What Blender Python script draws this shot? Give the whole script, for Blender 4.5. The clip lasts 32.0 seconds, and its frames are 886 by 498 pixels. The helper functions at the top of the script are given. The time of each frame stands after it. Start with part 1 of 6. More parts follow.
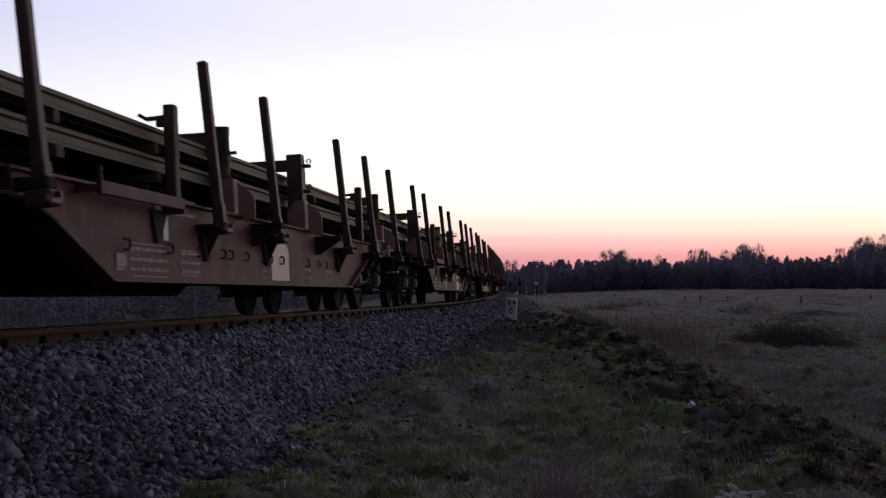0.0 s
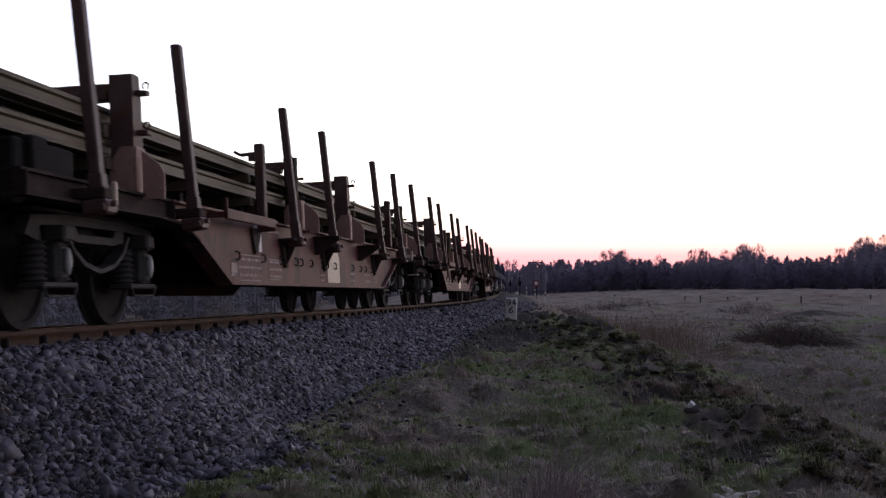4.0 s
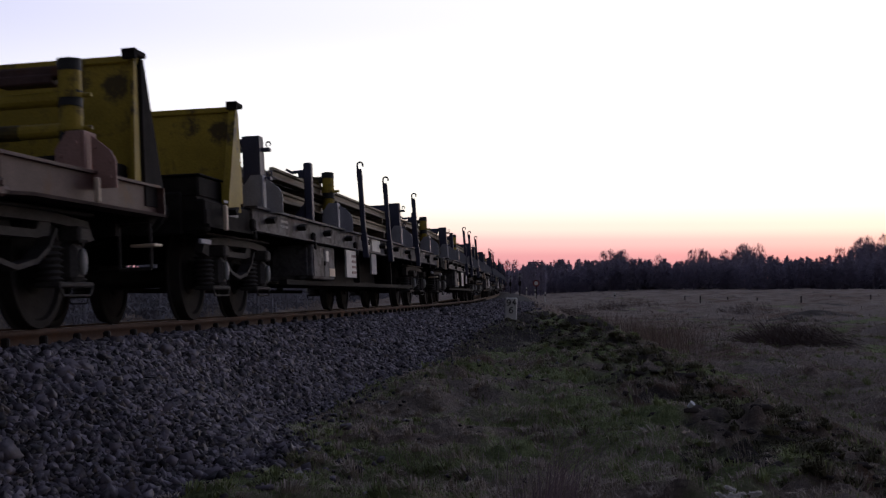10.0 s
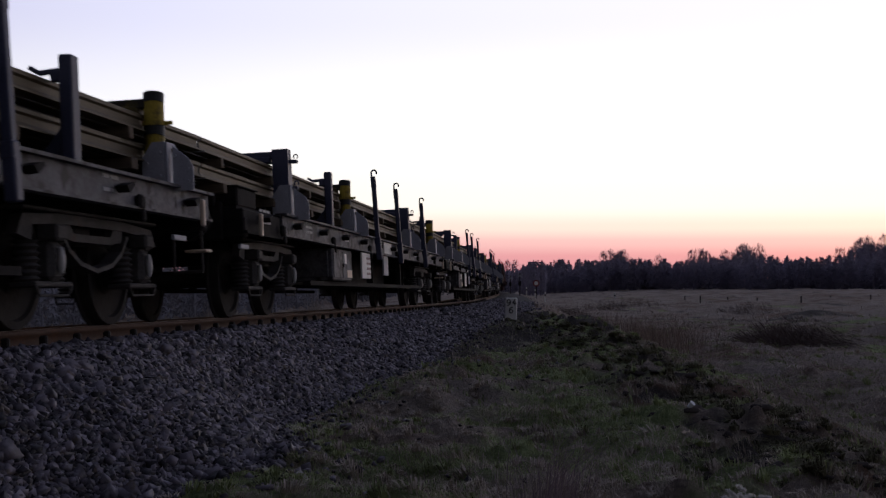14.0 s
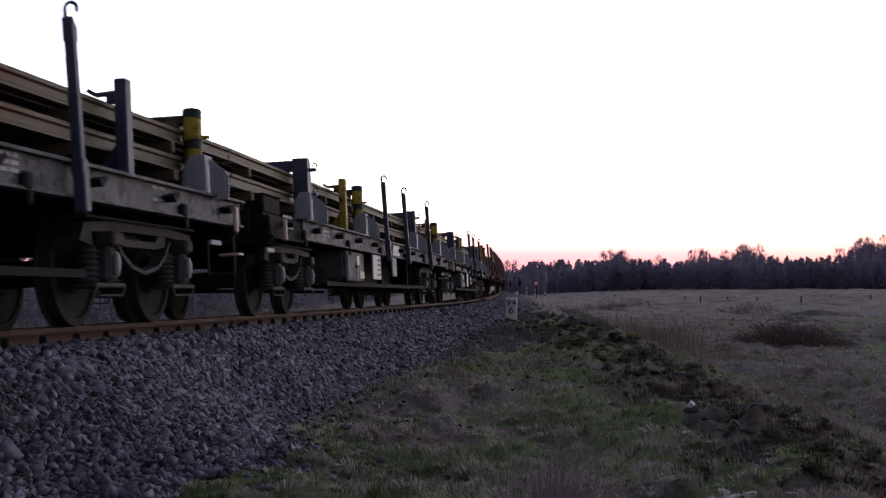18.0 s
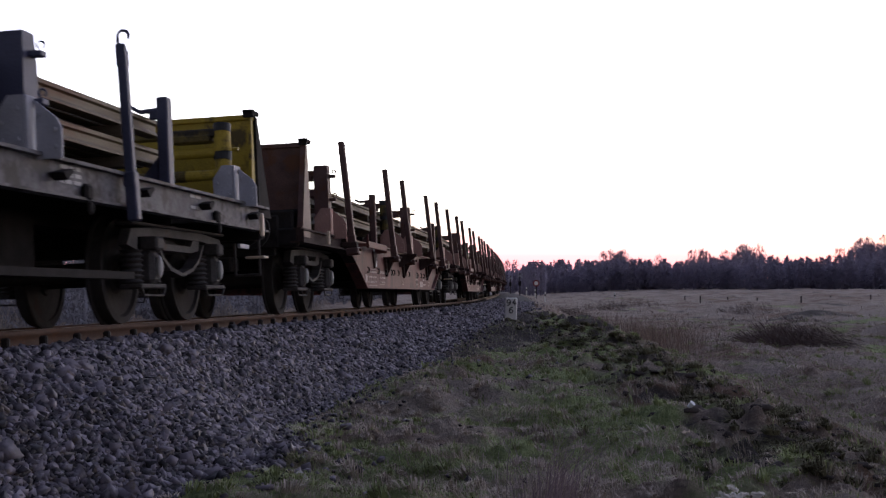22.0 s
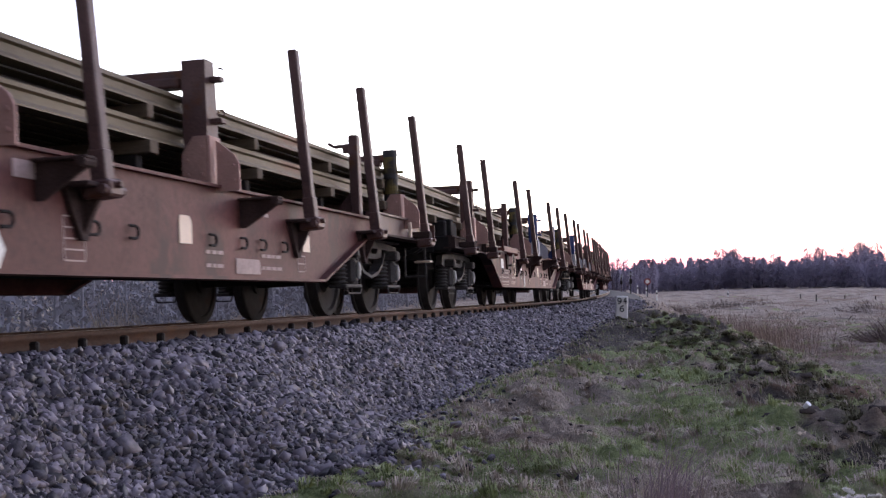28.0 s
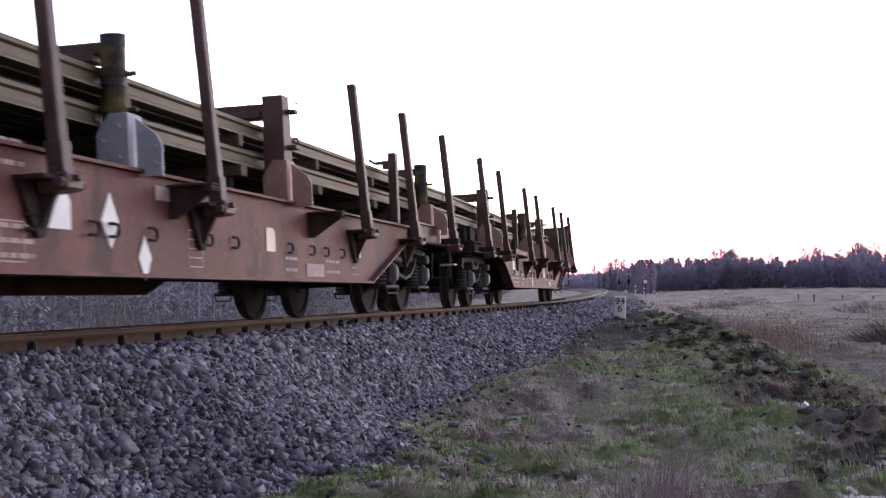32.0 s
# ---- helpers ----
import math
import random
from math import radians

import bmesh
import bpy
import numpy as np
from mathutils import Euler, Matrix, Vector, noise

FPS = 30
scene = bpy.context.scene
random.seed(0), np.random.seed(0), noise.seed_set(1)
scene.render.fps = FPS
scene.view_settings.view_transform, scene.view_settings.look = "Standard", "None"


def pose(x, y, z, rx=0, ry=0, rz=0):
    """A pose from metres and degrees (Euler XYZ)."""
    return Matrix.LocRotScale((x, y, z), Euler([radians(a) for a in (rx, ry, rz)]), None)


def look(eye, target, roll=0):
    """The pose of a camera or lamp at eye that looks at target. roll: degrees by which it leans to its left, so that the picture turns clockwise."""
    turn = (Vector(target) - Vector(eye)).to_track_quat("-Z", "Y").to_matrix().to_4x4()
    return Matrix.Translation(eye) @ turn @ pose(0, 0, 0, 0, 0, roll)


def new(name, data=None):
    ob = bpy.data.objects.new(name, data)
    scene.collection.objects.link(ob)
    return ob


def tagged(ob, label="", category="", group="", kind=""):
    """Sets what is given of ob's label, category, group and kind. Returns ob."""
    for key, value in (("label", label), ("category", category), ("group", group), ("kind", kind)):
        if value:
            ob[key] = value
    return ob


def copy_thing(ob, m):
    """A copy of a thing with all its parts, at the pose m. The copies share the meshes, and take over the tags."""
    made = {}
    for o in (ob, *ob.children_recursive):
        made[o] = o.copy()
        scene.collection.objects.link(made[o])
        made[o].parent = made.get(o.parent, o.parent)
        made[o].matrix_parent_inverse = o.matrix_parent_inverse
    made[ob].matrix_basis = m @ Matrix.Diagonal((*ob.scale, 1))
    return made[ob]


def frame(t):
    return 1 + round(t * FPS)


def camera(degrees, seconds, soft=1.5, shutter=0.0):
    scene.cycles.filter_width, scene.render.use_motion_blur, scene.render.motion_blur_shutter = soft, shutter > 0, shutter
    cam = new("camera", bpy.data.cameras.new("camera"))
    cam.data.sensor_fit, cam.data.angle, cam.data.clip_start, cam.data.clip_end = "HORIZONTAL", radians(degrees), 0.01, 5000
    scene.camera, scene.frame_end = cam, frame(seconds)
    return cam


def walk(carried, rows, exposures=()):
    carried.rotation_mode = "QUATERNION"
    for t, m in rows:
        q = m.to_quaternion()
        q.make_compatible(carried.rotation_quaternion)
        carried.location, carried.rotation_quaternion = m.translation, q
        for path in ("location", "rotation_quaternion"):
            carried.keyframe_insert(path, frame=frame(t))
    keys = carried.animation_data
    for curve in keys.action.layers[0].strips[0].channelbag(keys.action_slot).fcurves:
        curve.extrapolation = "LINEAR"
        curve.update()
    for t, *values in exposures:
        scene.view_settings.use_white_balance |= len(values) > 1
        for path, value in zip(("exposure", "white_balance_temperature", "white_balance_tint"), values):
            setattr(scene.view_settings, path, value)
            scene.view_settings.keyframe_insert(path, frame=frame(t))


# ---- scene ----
# The place: a curved, canted railway line beside a heath at dusk. A train of stake wagons with rails comes up the line.
# x to the right, y ahead, z up; z = 0 is the top of the near rail abreast of the camera.

LENS = 36.69
EYE_Z = 0.2625


def view(yaw, tilt):
    """The camera's pose on its tripod: yaw to the left and tilt upwards, in degrees."""
    return Matrix.Translation((0, 0, EYE_Z)) @ Euler((radians(90 + tilt), 0, radians(yaw))).to_matrix().to_4x4()


cam = camera(LENS, 32.0, soft=1.3, shutter=0.17)
# seconds, yaw to the left, tilt, exposure
VIEWS = [(0.0, 0.0, 1.416), (22.4, 0.0, 1.416), (22.5, 0.024, 1.416), (22.6, 0.266, 1.41), (22.7, 0.845, 1.40), (22.8, 2.70, 1.37), (22.9, 3.944, 1.35), (23.0, 4.60, 1.335),
         (23.1, 4.648, 1.34), (23.2, 4.672, 1.343), (23.5, 4.755, 1.343), (24.0, 4.969, 1.343), (24.5, 4.974, 1.343), (25.0, 4.945, 1.343), (25.5, 4.898, 1.343), (27.5, 4.779, 1.343),
         (28.0, 4.707, 1.343), (28.5, 4.684, 1.343), (29.0, 4.619, 1.343), (32.0, 4.619, 1.343)]
LIGHT = [(0.0, -1.85), (1.0, -1.68), (2.0, -1.36), (3.0, -0.8), (3.6, -0.9), (5.5, -1.35), (8.0, -1.78), (10.0, -1.76), (12.0, -1.64), (14.0, -1.86), (16.8, -1.38), (18.0, -0.9), (19.0, -0.65),
         (22.0, -0.6), (23.0, -0.42), (24.0, 0.02), (25.0, 0.27), (28.0, 0.46), (32.0, 0.52)]
walk(cam, [(t, view(a, b)) for t, a, b in VIEWS], [(t, e) for t, e in LIGHT])

# ---- the light: a clear dusk sky, brightest low down over the place where the sun has set ----
SUN_AZIMUTH = 27.0   # degrees to the right of straight ahead
world = bpy.data.worlds.new("world")
scene.world = world
world.use_nodes = True
wn, wl = world.node_tree.nodes, world.node_tree.links
wn.clear()
w_out = wn.new("ShaderNodeOutputWorld")
w_bg = wn.new("ShaderNodeBackground")
w_bg.inputs["Strength"].default_value = 1.0
sky = wn.new("ShaderNodeTexSky")
sky.sky_type = "NISHITA"
sky.sun_disc = False
sky.sun_elevation = radians(1.5)
sky.sun_rotation = radians(SUN_AZIMUTH)
sky_gain = wn.new("ShaderNodeVectorMath")
sky_gain.operation = "SCALE"
sky_gain.inputs["Scale"].default_value = 0.05
wl.new(sky.outputs["Color"], sky_gain.inputs[0])
w_co = wn.new("ShaderNodeTexCoord")
w_sep = wn.new("ShaderNodeSeparateXYZ")
wl.new(w_co.outputs["Generated"], w_sep.inputs[0])
w_ramp = wn.new("ShaderNodeValToRGB")
w_ramp.color_ramp.interpolation = "EASE"
for i, (p, c) in enumerate([(0.0, (2.2, 0.92, 1.2)), (0.018, (2.6, 1.17, 1.34)), (0.029, (3.1, 1.85, 1.88)), (0.040, (3.3, 2.75, 2.5)), (0.058, (3.6, 3.5, 3.3)),
                            (0.12, (3.45, 3.45, 3.75)), (0.20, (2.55, 2.6, 3.55)), (0.38, (1.0, 1.08, 1.75)), (1.0, (0.86, 0.94, 1.5))]):
    e = w_ramp.color_ramp.elements[i] if i < 2 else w_ramp.color_ramp.elements.new(p)
    e.position, e.color = p, (*c, 1)
wl.new(w_sep.outputs["Z"], w_ramp.inputs["Fac"])
# towards the sunset the sky is brighter and yellower, away from it darker
w_dot = wn.new("ShaderNodeVectorMath")
w_dot.operation = "DOT_PRODUCT"
w_dot.inputs[1].default_value = (math.sin(radians(SUN_AZIMUTH)), math.cos(radians(SUN_AZIMUTH)), 0)
wl.new(w_co.outputs["Generated"], w_dot.inputs[0])
w_side = wn.new("ShaderNodeMapRange")
w_side.interpolation_type = "SMOOTHSTEP"
w_side.inputs["From Min"].default_value, w_side.inputs["From Max"].default_value = 0.0, 0.95
w_side.inputs["To Min"].default_value, w_side.inputs["To Max"].default_value = 0.20, 1.05
wl.new(w_dot.outputs["Value"], w_side.inputs["Value"])
w_mul = wn.new("ShaderNodeVectorMath")
w_mul.operation = "SCALE"
wl.new(w_ramp.outputs["Color"], w_mul.inputs[0])
wl.new(w_side.outputs["Result"], w_mul.inputs["Scale"])
w_glow = wn.new("ShaderNodeValToRGB")   # the yellow band over the sunset
for i, (p, c) in enumerate([(0.0, (0.0, 0.0, 0.0)), (0.03, (0.06, 0.01, 0.0)), (0.06, (0.16, 0.12, 0.0)), (0.16, (0.7, 0.62, 0.35)), (0.24, (1.1, 0.98, 0.5)), (0.38, (0, 0, 0))]):
    e = w_glow.color_ramp.elements[i] if i < 2 else w_glow.color_ramp.elements.new(p)
    e.position, e.color = p, (*c, 1)
wl.new(w_sep.outputs["Z"], w_glow.inputs["Fac"])
w_near = wn.new("ShaderNodeMapRange")
w_near.inputs["From Min"].default_value, w_near.inputs["From Max"].default_value = 0.6, 1.0
wl.new(w_dot.outputs["Value"], w_near.inputs["Value"])
w_glow2 = wn.new("ShaderNodeVectorMath")
w_glow2.operation = "SCALE"
wl.new(w_glow.outputs["Color"], w_glow2.inputs[0])
wl.new(w_near.outputs["Result"], w_glow2.inputs["Scale"])
w_add = wn.new("ShaderNodeVectorMath")
w_add2 = wn.new("ShaderNodeVectorMath")
wl.new(w_mul.outputs[0], w_add.inputs[0])
wl.new(w_glow2.outputs[0], w_add.inputs[1])
wl.new(w_add.outputs[0], w_add2.inputs[0])
wl.new(sky_gain.outputs[0], w_add2.inputs[1])
wl.new(w_add2.outputs[0], w_bg.inputs["Color"])
wl.new(w_bg.outputs[0], w_out.inputs[0])

sun_data = bpy.data.lights.new("sun", "SUN")
sun_data.energy, sun_data.angle, sun_data.color = 0.12, radians(20), (1.0, 0.75, 0.58)
sun = new("sun", sun_data)
sun.matrix_world = look((math.sin(radians(SUN_AZIMUTH)) * 100, math.cos(radians(SUN_AZIMUTH)) * 100, 9), (0, 0, 0))


# ---- materials ----
def mat(name, base, rough=0.7, metal=0.0, dark=0.6, light=1.25, scale=3.0, grain=60.0, bump=0.15, rust=None, rust_at=0.58, rust_scale=2.2,
        by_object=0.0, by_island=0.0, stretch=(1, 1, 1), spec=0.2):
    """A painted, rusty, stony or earthy surface: large stains, fine grain and relief, at real size."""
    m = bpy.data.materials.new(name)
    m.use_nodes = True
    n, l = m.node_tree.nodes, m.node_tree.links
    b = n["Principled BSDF"]
    b.inputs["Roughness"].default_value, b.inputs["Metallic"].default_value, b.inputs["Specular IOR Level"].default_value = rough, metal, spec
    co = n.new("ShaderNodeTexCoord")
    mp = n.new("ShaderNodeMapping")
    mp.inputs["Scale"].default_value = stretch
    l.new(co.outputs["Object"], mp.inputs[0])
    big, fine = n.new("ShaderNodeTexNoise"), n.new("ShaderNodeTexNoise")
    big.inputs["Scale"].default_value, big.inputs["Detail"].default_value = scale, 6
    fine.inputs["Scale"].default_value, fine.inputs["Detail"].default_value = grain, 3
    l.new(mp.outputs[0], big.inputs["Vector"])
    l.new(mp.outputs[0], fine.inputs["Vector"])
    add = n.new("ShaderNodeMath")
    add.operation = "MULTIPLY_ADD"
    add.inputs[1].default_value = 0.45
    l.new(fine.outputs["Fac"], add.inputs[0])
    half = n.new("ShaderNodeMath")
    half.operation = "MULTIPLY"
    half.inputs[1].default_value = 0.6
    l.new(big.outputs["Fac"], half.inputs[0])
    l.new(half.outputs[0], add.inputs[2])
    last = add.outputs[0]
    for amount, node, out in ((by_object, "ShaderNodeObjectInfo", "Random"), (by_island, "ShaderNodeNewGeometry", "Random Per Island")):
        if amount:
            info, mix = n.new(node), n.new("ShaderNodeMath")
            mix.operation = "MULTIPLY_ADD"
            mix.inputs[1].default_value = amount
            l.new(info.outputs[out], mix.inputs[0])
            off = n.new("ShaderNodeMath")
            off.operation = "SUBTRACT"
            off.inputs[1].default_value = amount / 2
            l.new(last, off.inputs[0])
            l.new(off.outputs[0], mix.inputs[2])
            last = mix.outputs[0]
    ramp = n.new("ShaderNodeValToRGB")
    ramp.color_ramp.elements[0].position, ramp.color_ramp.elements[1].position = 0.3, 0.75
    ramp.color_ramp.elements[0].color = (*[c * dark for c in base], 1)
    ramp.color_ramp.elements[1].color = (*[min(1, c * light) for c in base], 1)
    l.new(last, ramp.inputs[0])
    col = ramp.outputs["Color"]
    if rust:
        spots, edge, mix = n.new("ShaderNodeTexNoise"), n.new("ShaderNodeMapRange"), n.new("ShaderNodeMix")
        spots.inputs["Scale"].default_value, spots.inputs["Detail"].default_value = rust_scale, 9
        spots.inputs["Roughness"].default_value = 0.65
        l.new(mp.outputs[0], spots.inputs["Vector"])
        edge.inputs["From Min"].default_value, edge.inputs["From Max"].default_value = rust_at, rust_at + 0.08
        l.new(spots.outputs["Fac"], edge.inputs["Value"])
        mix.data_type = "RGBA"
        l.new(edge.outputs[0], mix.inputs[0])
        l.new(col, mix.inputs[6])
        mix.inputs[7].default_value = (*rust, 1)
        col = mix.outputs[2]
    l.new(col, b.inputs["Base Color"])
    if bump:
        bp = n.new("ShaderNodeBump")
        bp.inputs["Strength"].default_value, bp.inputs["Distance"].default_value = bump, 0.02
        l.new(last, bp.inputs["Height"])
        l.new(bp.outputs[0], b.inputs["Normal"])
    return m


RUST = (0.10, 0.045, 0.025)
M_BROWN = mat("brown_paint", (0.136, 0.055, 0.048), 0.6, dark=0.45, light=1.4, scale=1.5, grain=45, rust=(0.07, 0.036, 0.032), rust_at=0.53, spec=0.12, rust_scale=1.8, by_object=0.12, stretch=(0.9, 1, 0.6))
M_STAKE = mat("stake_steel", (0.095, 0.055, 0.05), 0.55, dark=0.55, light=1.4, scale=4, rust=RUST, rust_at=0.55)
M_GREY = mat("grey_paint", (0.135, 0.13, 0.14), 0.65, dark=0.3, light=1.5, scale=4.5, grain=30, rust=(0.04, 0.035, 0.034), rust_at=0.51, rust_scale=3.5, by_object=0.1)
M_BLUE = mat("blue_black_paint", (0.06, 0.064, 0.105), 0.5, dark=0.6, light=1.3, rust=RUST, rust_at=0.64)
M_BLUEPAINT = mat("blue_paint", (0.048, 0.066, 0.175), 0.5, dark=0.6, light=1.3, rust=RUST, rust_at=0.66)
M_GREYPALE = mat("pale_grey_paint", (0.40, 0.40, 0.44), 0.55, dark=0.7, light=1.2, rust=(0.16, 0.12, 0.1), rust_at=0.62)
M_PINK = mat("faded_red_paint", (0.42, 0.255, 0.215), 0.6, dark=0.65, light=1.25, rust=RUST, rust_at=0.62)
M_YELLOW = mat("yellow_paint", (0.44, 0.325, 0.045), 0.55, dark=0.5, light=1.2, scale=2.2, rust=(0.10, 0.075, 0.03), rust_at=0.55)
M_BLACKPAINT = mat("black_paint", (0.03, 0.03, 0.03), 0.5, dark=0.6, light=1.5)
# darker copy of the brown paint: soot, plus flange and bracket shade painted in
M_SOOT_SHADE = mat("sooty_shaded_brown", (0.05, 0.034, 0.031), 0.8, dark=0.4, light=1.6, scale=3, rust=(0.06, 0.03, 0.025), rust_at=0.6, spec=0.06)
M_DARK = mat("sooty_steel", (0.022, 0.020, 0.0195), 0.75, dark=0.5, light=1.6, scale=5, rust=(0.035, 0.022, 0.017), rust_at=0.62, spec=0.04)
M_YELLOWOLD = mat("old_yellow_paint", (0.13, 0.10, 0.03), 0.6, dark=0.4, light=1.4, scale=5, rust=(0.035, 0.03, 0.022), rust_at=0.5)
M_BOGIE = mat("bogie_steel", (0.070, 0.065, 0.063), 0.7, dark=0.5, light=1.5, scale=5, rust=(0.09, 0.055, 0.04), rust_at=0.57, spec=0.1)
M_WHEEL = mat("wheel_steel", (0.042, 0.038, 0.036), 0.8, 0.0, dark=0.6, light=1.5, scale=6, rust=(0.05, 0.034, 0.027), rust_at=0.6, spec=0.05)
M_CAP = mat("light_alloy", (0.50, 0.49, 0.47), 0.5, 0.0, dark=0.65, light=1.15, scale=9)
M_WHITE = mat("white_paint", (0.82, 0.80, 0.76), 0.5, dark=0.75, light=1.05, scale=5, rust=(0.3, 0.25, 0.2), rust_at=0.68)
# cream raised towards orange, with the panels' warm glint painted in
M_CREAM = mat("cream_panel", (0.78, 0.63, 0.48), 0.5, dark=0.78, light=1.08, scale=5)
M_FADED = mat("faded_lettering", (0.44, 0.33, 0.30), 0.7, dark=0.6, light=1.2, scale=8)
M_STENCIL = mat("pale_stencil", (0.45, 0.44, 0.43), 0.6, dark=0.7, light=1.1, scale=8)
M_RAILNEW = mat("weathered_rail_load", (0.116, 0.092, 0.055), 0.6, 0.15, dark=0.7, light=1.3, scale=2, rust=(0.14, 0.075, 0.04), rust_at=0.6, by_object=0.2, stretch=(0.15, 1, 1))
M_RAILEND = mat("cut_rail_end", (0.42, 0.40, 0.38), 0.4, 0.5, dark=0.7, light=1.15, scale=14)
M_TIMBER = mat("spacer_timber", (0.13, 0.10, 0.07), 0.85, dark=0.6, light=1.3, scale=6, stretch=(3, 0.4, 3))
M_RAIL = mat("running_rail", (0.078, 0.045, 0.032), 0.75, dark=0.55, light=1.4, scale=3, rust=(0.115, 0.055, 0.03), rust_at=0.54, stretch=(1, 0.3, 1), spec=0.1)
M_RAILTOP = mat("running_surface", (0.24, 0.18, 0.15), 0.5, 0.3, dark=0.75, light=1.1)
M_CLIP = mat("rail_clip", (0.035, 0.03, 0.028), 0.7, dark=0.6, light=1.4)
M_SLEEPER = mat("sleeper", (0.16, 0.145, 0.135), 0.85, dark=0.6, light=1.3, scale=5)
M_BALLAST = mat("ballast_stone", (0.066, 0.058, 0.068), 0.6, dark=0.25, light=2.5, scale=7, grain=40, bump=0.2, by_island=0.8, rust=(0.115, 0.09, 0.072), rust_at=0.56, rust_scale=9, spec=0.3)
# near-black: the shade in the gaps between stones is put in this colour
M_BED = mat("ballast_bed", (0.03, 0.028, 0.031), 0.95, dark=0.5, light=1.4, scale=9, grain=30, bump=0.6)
M_PLASTIC = mat("white_plastic", (0.9, 0.9, 0.9), 0.4, dark=0.9, light=1.0, scale=9)
M_STONEWHITE = mat("pale_stone", (0.5, 0.48, 0.45), 0.85, dark=0.6, light=1.2, scale=14, bump=0.4)
# distance haze is painted into these two as a pale bluish tint
M_PINE_HAZED = mat("pine_foliage_hazed", (0.25, 0.232, 0.305), 1.0, dark=0.85, light=1.12, scale=0.3, bump=0, by_island=0.05, spec=0.0)
M_HAZE = mat("far_woods_haze_tint", (0.36, 0.34, 0.45), 1.0, dark=0.9, light=1.1, scale=0.3, bump=0, by_island=0.05, spec=0.0)
M_SCRUB = mat("grey_scrub", (0.30, 0.295, 0.32), 0.95, dark=0.8, light=1.2, scale=0.8, bump=0, by_island=0.08, spec=0.0)
M_CLOD = mat("turned_soil", (0.062, 0.052, 0.048), 0.95, dark=0.5, light=1.8, scale=6, grain=50, bump=0.8, rust=(0.13, 0.145, 0.06), rust_at=0.60, rust_scale=5, spec=0.05)
M_TWIG = mat("bare_twigs", (0.20, 0.165, 0.17), 0.9, dark=0.6, light=1.4, scale=0.3, bump=0, by_island=0.3)
M_DRY = mat("dry_grass", (0.48, 0.405, 0.33), 0.9, dark=0.6, light=1.3, scale=1.5, bump=0, by_island=0.25)
M_GREEN = mat("green_grass", (0.32, 0.36, 0.165), 0.9, dark=0.55, light=1.35, scale=1.5, bump=0, by_island=0.25)
M_WEED = mat("russet_weeds", (0.28, 0.2, 0.165), 0.9, dark=0.5, light=1.4, scale=0.8, bump=0, by_island=0.4)
M_BRAMBLE = mat("bramble_twigs", (0.115, 0.085, 0.075), 0.9, dark=0.5, light=1.5, scale=0.8, bump=0, by_island=0.4)
M_TURF = mat("dark_turf", (0.14, 0.132, 0.085), 0.95, dark=0.5, light=1.7, scale=2.5, bump=0, by_island=0.5, spec=0.0)
M_FLUFF = mat("seed_fluff", (0.82, 0.80, 0.77), 0.95, dark=0.6, light=1.2, scale=20, bump=0)
M_WOOD = mat("weathered_post", (0.10, 0.085, 0.08), 0.9, dark=0.6, light=1.3, scale=9, stretch=(3, 3, 0.5))
M_RED = mat("red_sign", (0.30, 0.07, 0.06), 0.5, dark=0.8, light=1.1)

M_PURPLE = mat("dead_purple_weed", (0.30, 0.225, 0.24), 0.9, dark=0.6, light=1.3, scale=2, bump=0, by_island=0.3)

# the translucent colours of the woods repeat that painted haze
for m_ in (M_PINE_HAZED, M_HAZE, M_TWIG, M_FLUFF):
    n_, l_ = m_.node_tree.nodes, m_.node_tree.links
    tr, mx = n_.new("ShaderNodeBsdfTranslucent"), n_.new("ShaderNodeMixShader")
    tr.inputs["Color"].default_value = {"far_woods_haze_tint": (0.36, 0.33, 0.43, 1), "seed_fluff": (0.8, 0.78, 0.75, 1)}.get(m_.name, (0.26, 0.235, 0.30, 1))
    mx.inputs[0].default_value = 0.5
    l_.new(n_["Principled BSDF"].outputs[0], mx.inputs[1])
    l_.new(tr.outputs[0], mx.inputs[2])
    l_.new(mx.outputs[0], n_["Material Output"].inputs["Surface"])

# the ground: soil, dead grass and green grass in patches, darker turned earth on the bank
M_GROUND = bpy.data.materials.new("heath_ground")
M_GROUND.use_nodes = True
gn, gl = M_GROUND.node_tree.nodes, M_GROUND.node_tree.links
g_b = gn["Principled BSDF"]
g_b.inputs["Roughness"].default_value = 0.95
g_b.inputs["Specular IOR Level"].default_value = 0.15
g_co = gn.new("ShaderNodeTexCoord")


def g_noise(scale, detail=6, rough=0.55):
    t = gn.new("ShaderNodeTexNoise")
    t.inputs["Scale"].default_value, t.inputs["Detail"].default_value, t.inputs["Roughness"].default_value = scale, detail, rough
    gl.new(g_co.outputs["Object"], t.inputs["Vector"])
    return t.outputs["Fac"]


def g_ramp(fac, stops):
    r = gn.new("ShaderNodeValToRGB")
    for i, (p, c) in enumerate(stops):
        e = r.color_ramp.elements[i] if i < 2 else r.color_ramp.elements.new(p)
        e.position, e.color = p, (*c, 1)
    gl.new(fac, r.inputs[0])
    return r.outputs["Color"]


def g_mix(fac, a, b):
    m = gn.new("ShaderNodeMix")
    m.data_type = "RGBA"
    gl.new(fac, m.inputs[0])
    gl.new(a, m.inputs[6])
    gl.new(b, m.inputs[7])
    return m.outputs[2]


def g_step(fac, lo, hi):
    m = gn.new("ShaderNodeMapRange")
    m.inputs["From Min"].default_value, m.inputs["From Max"].default_value = lo, hi
    gl.new(fac, m.inputs["Value"])
    return m.outputs[0]


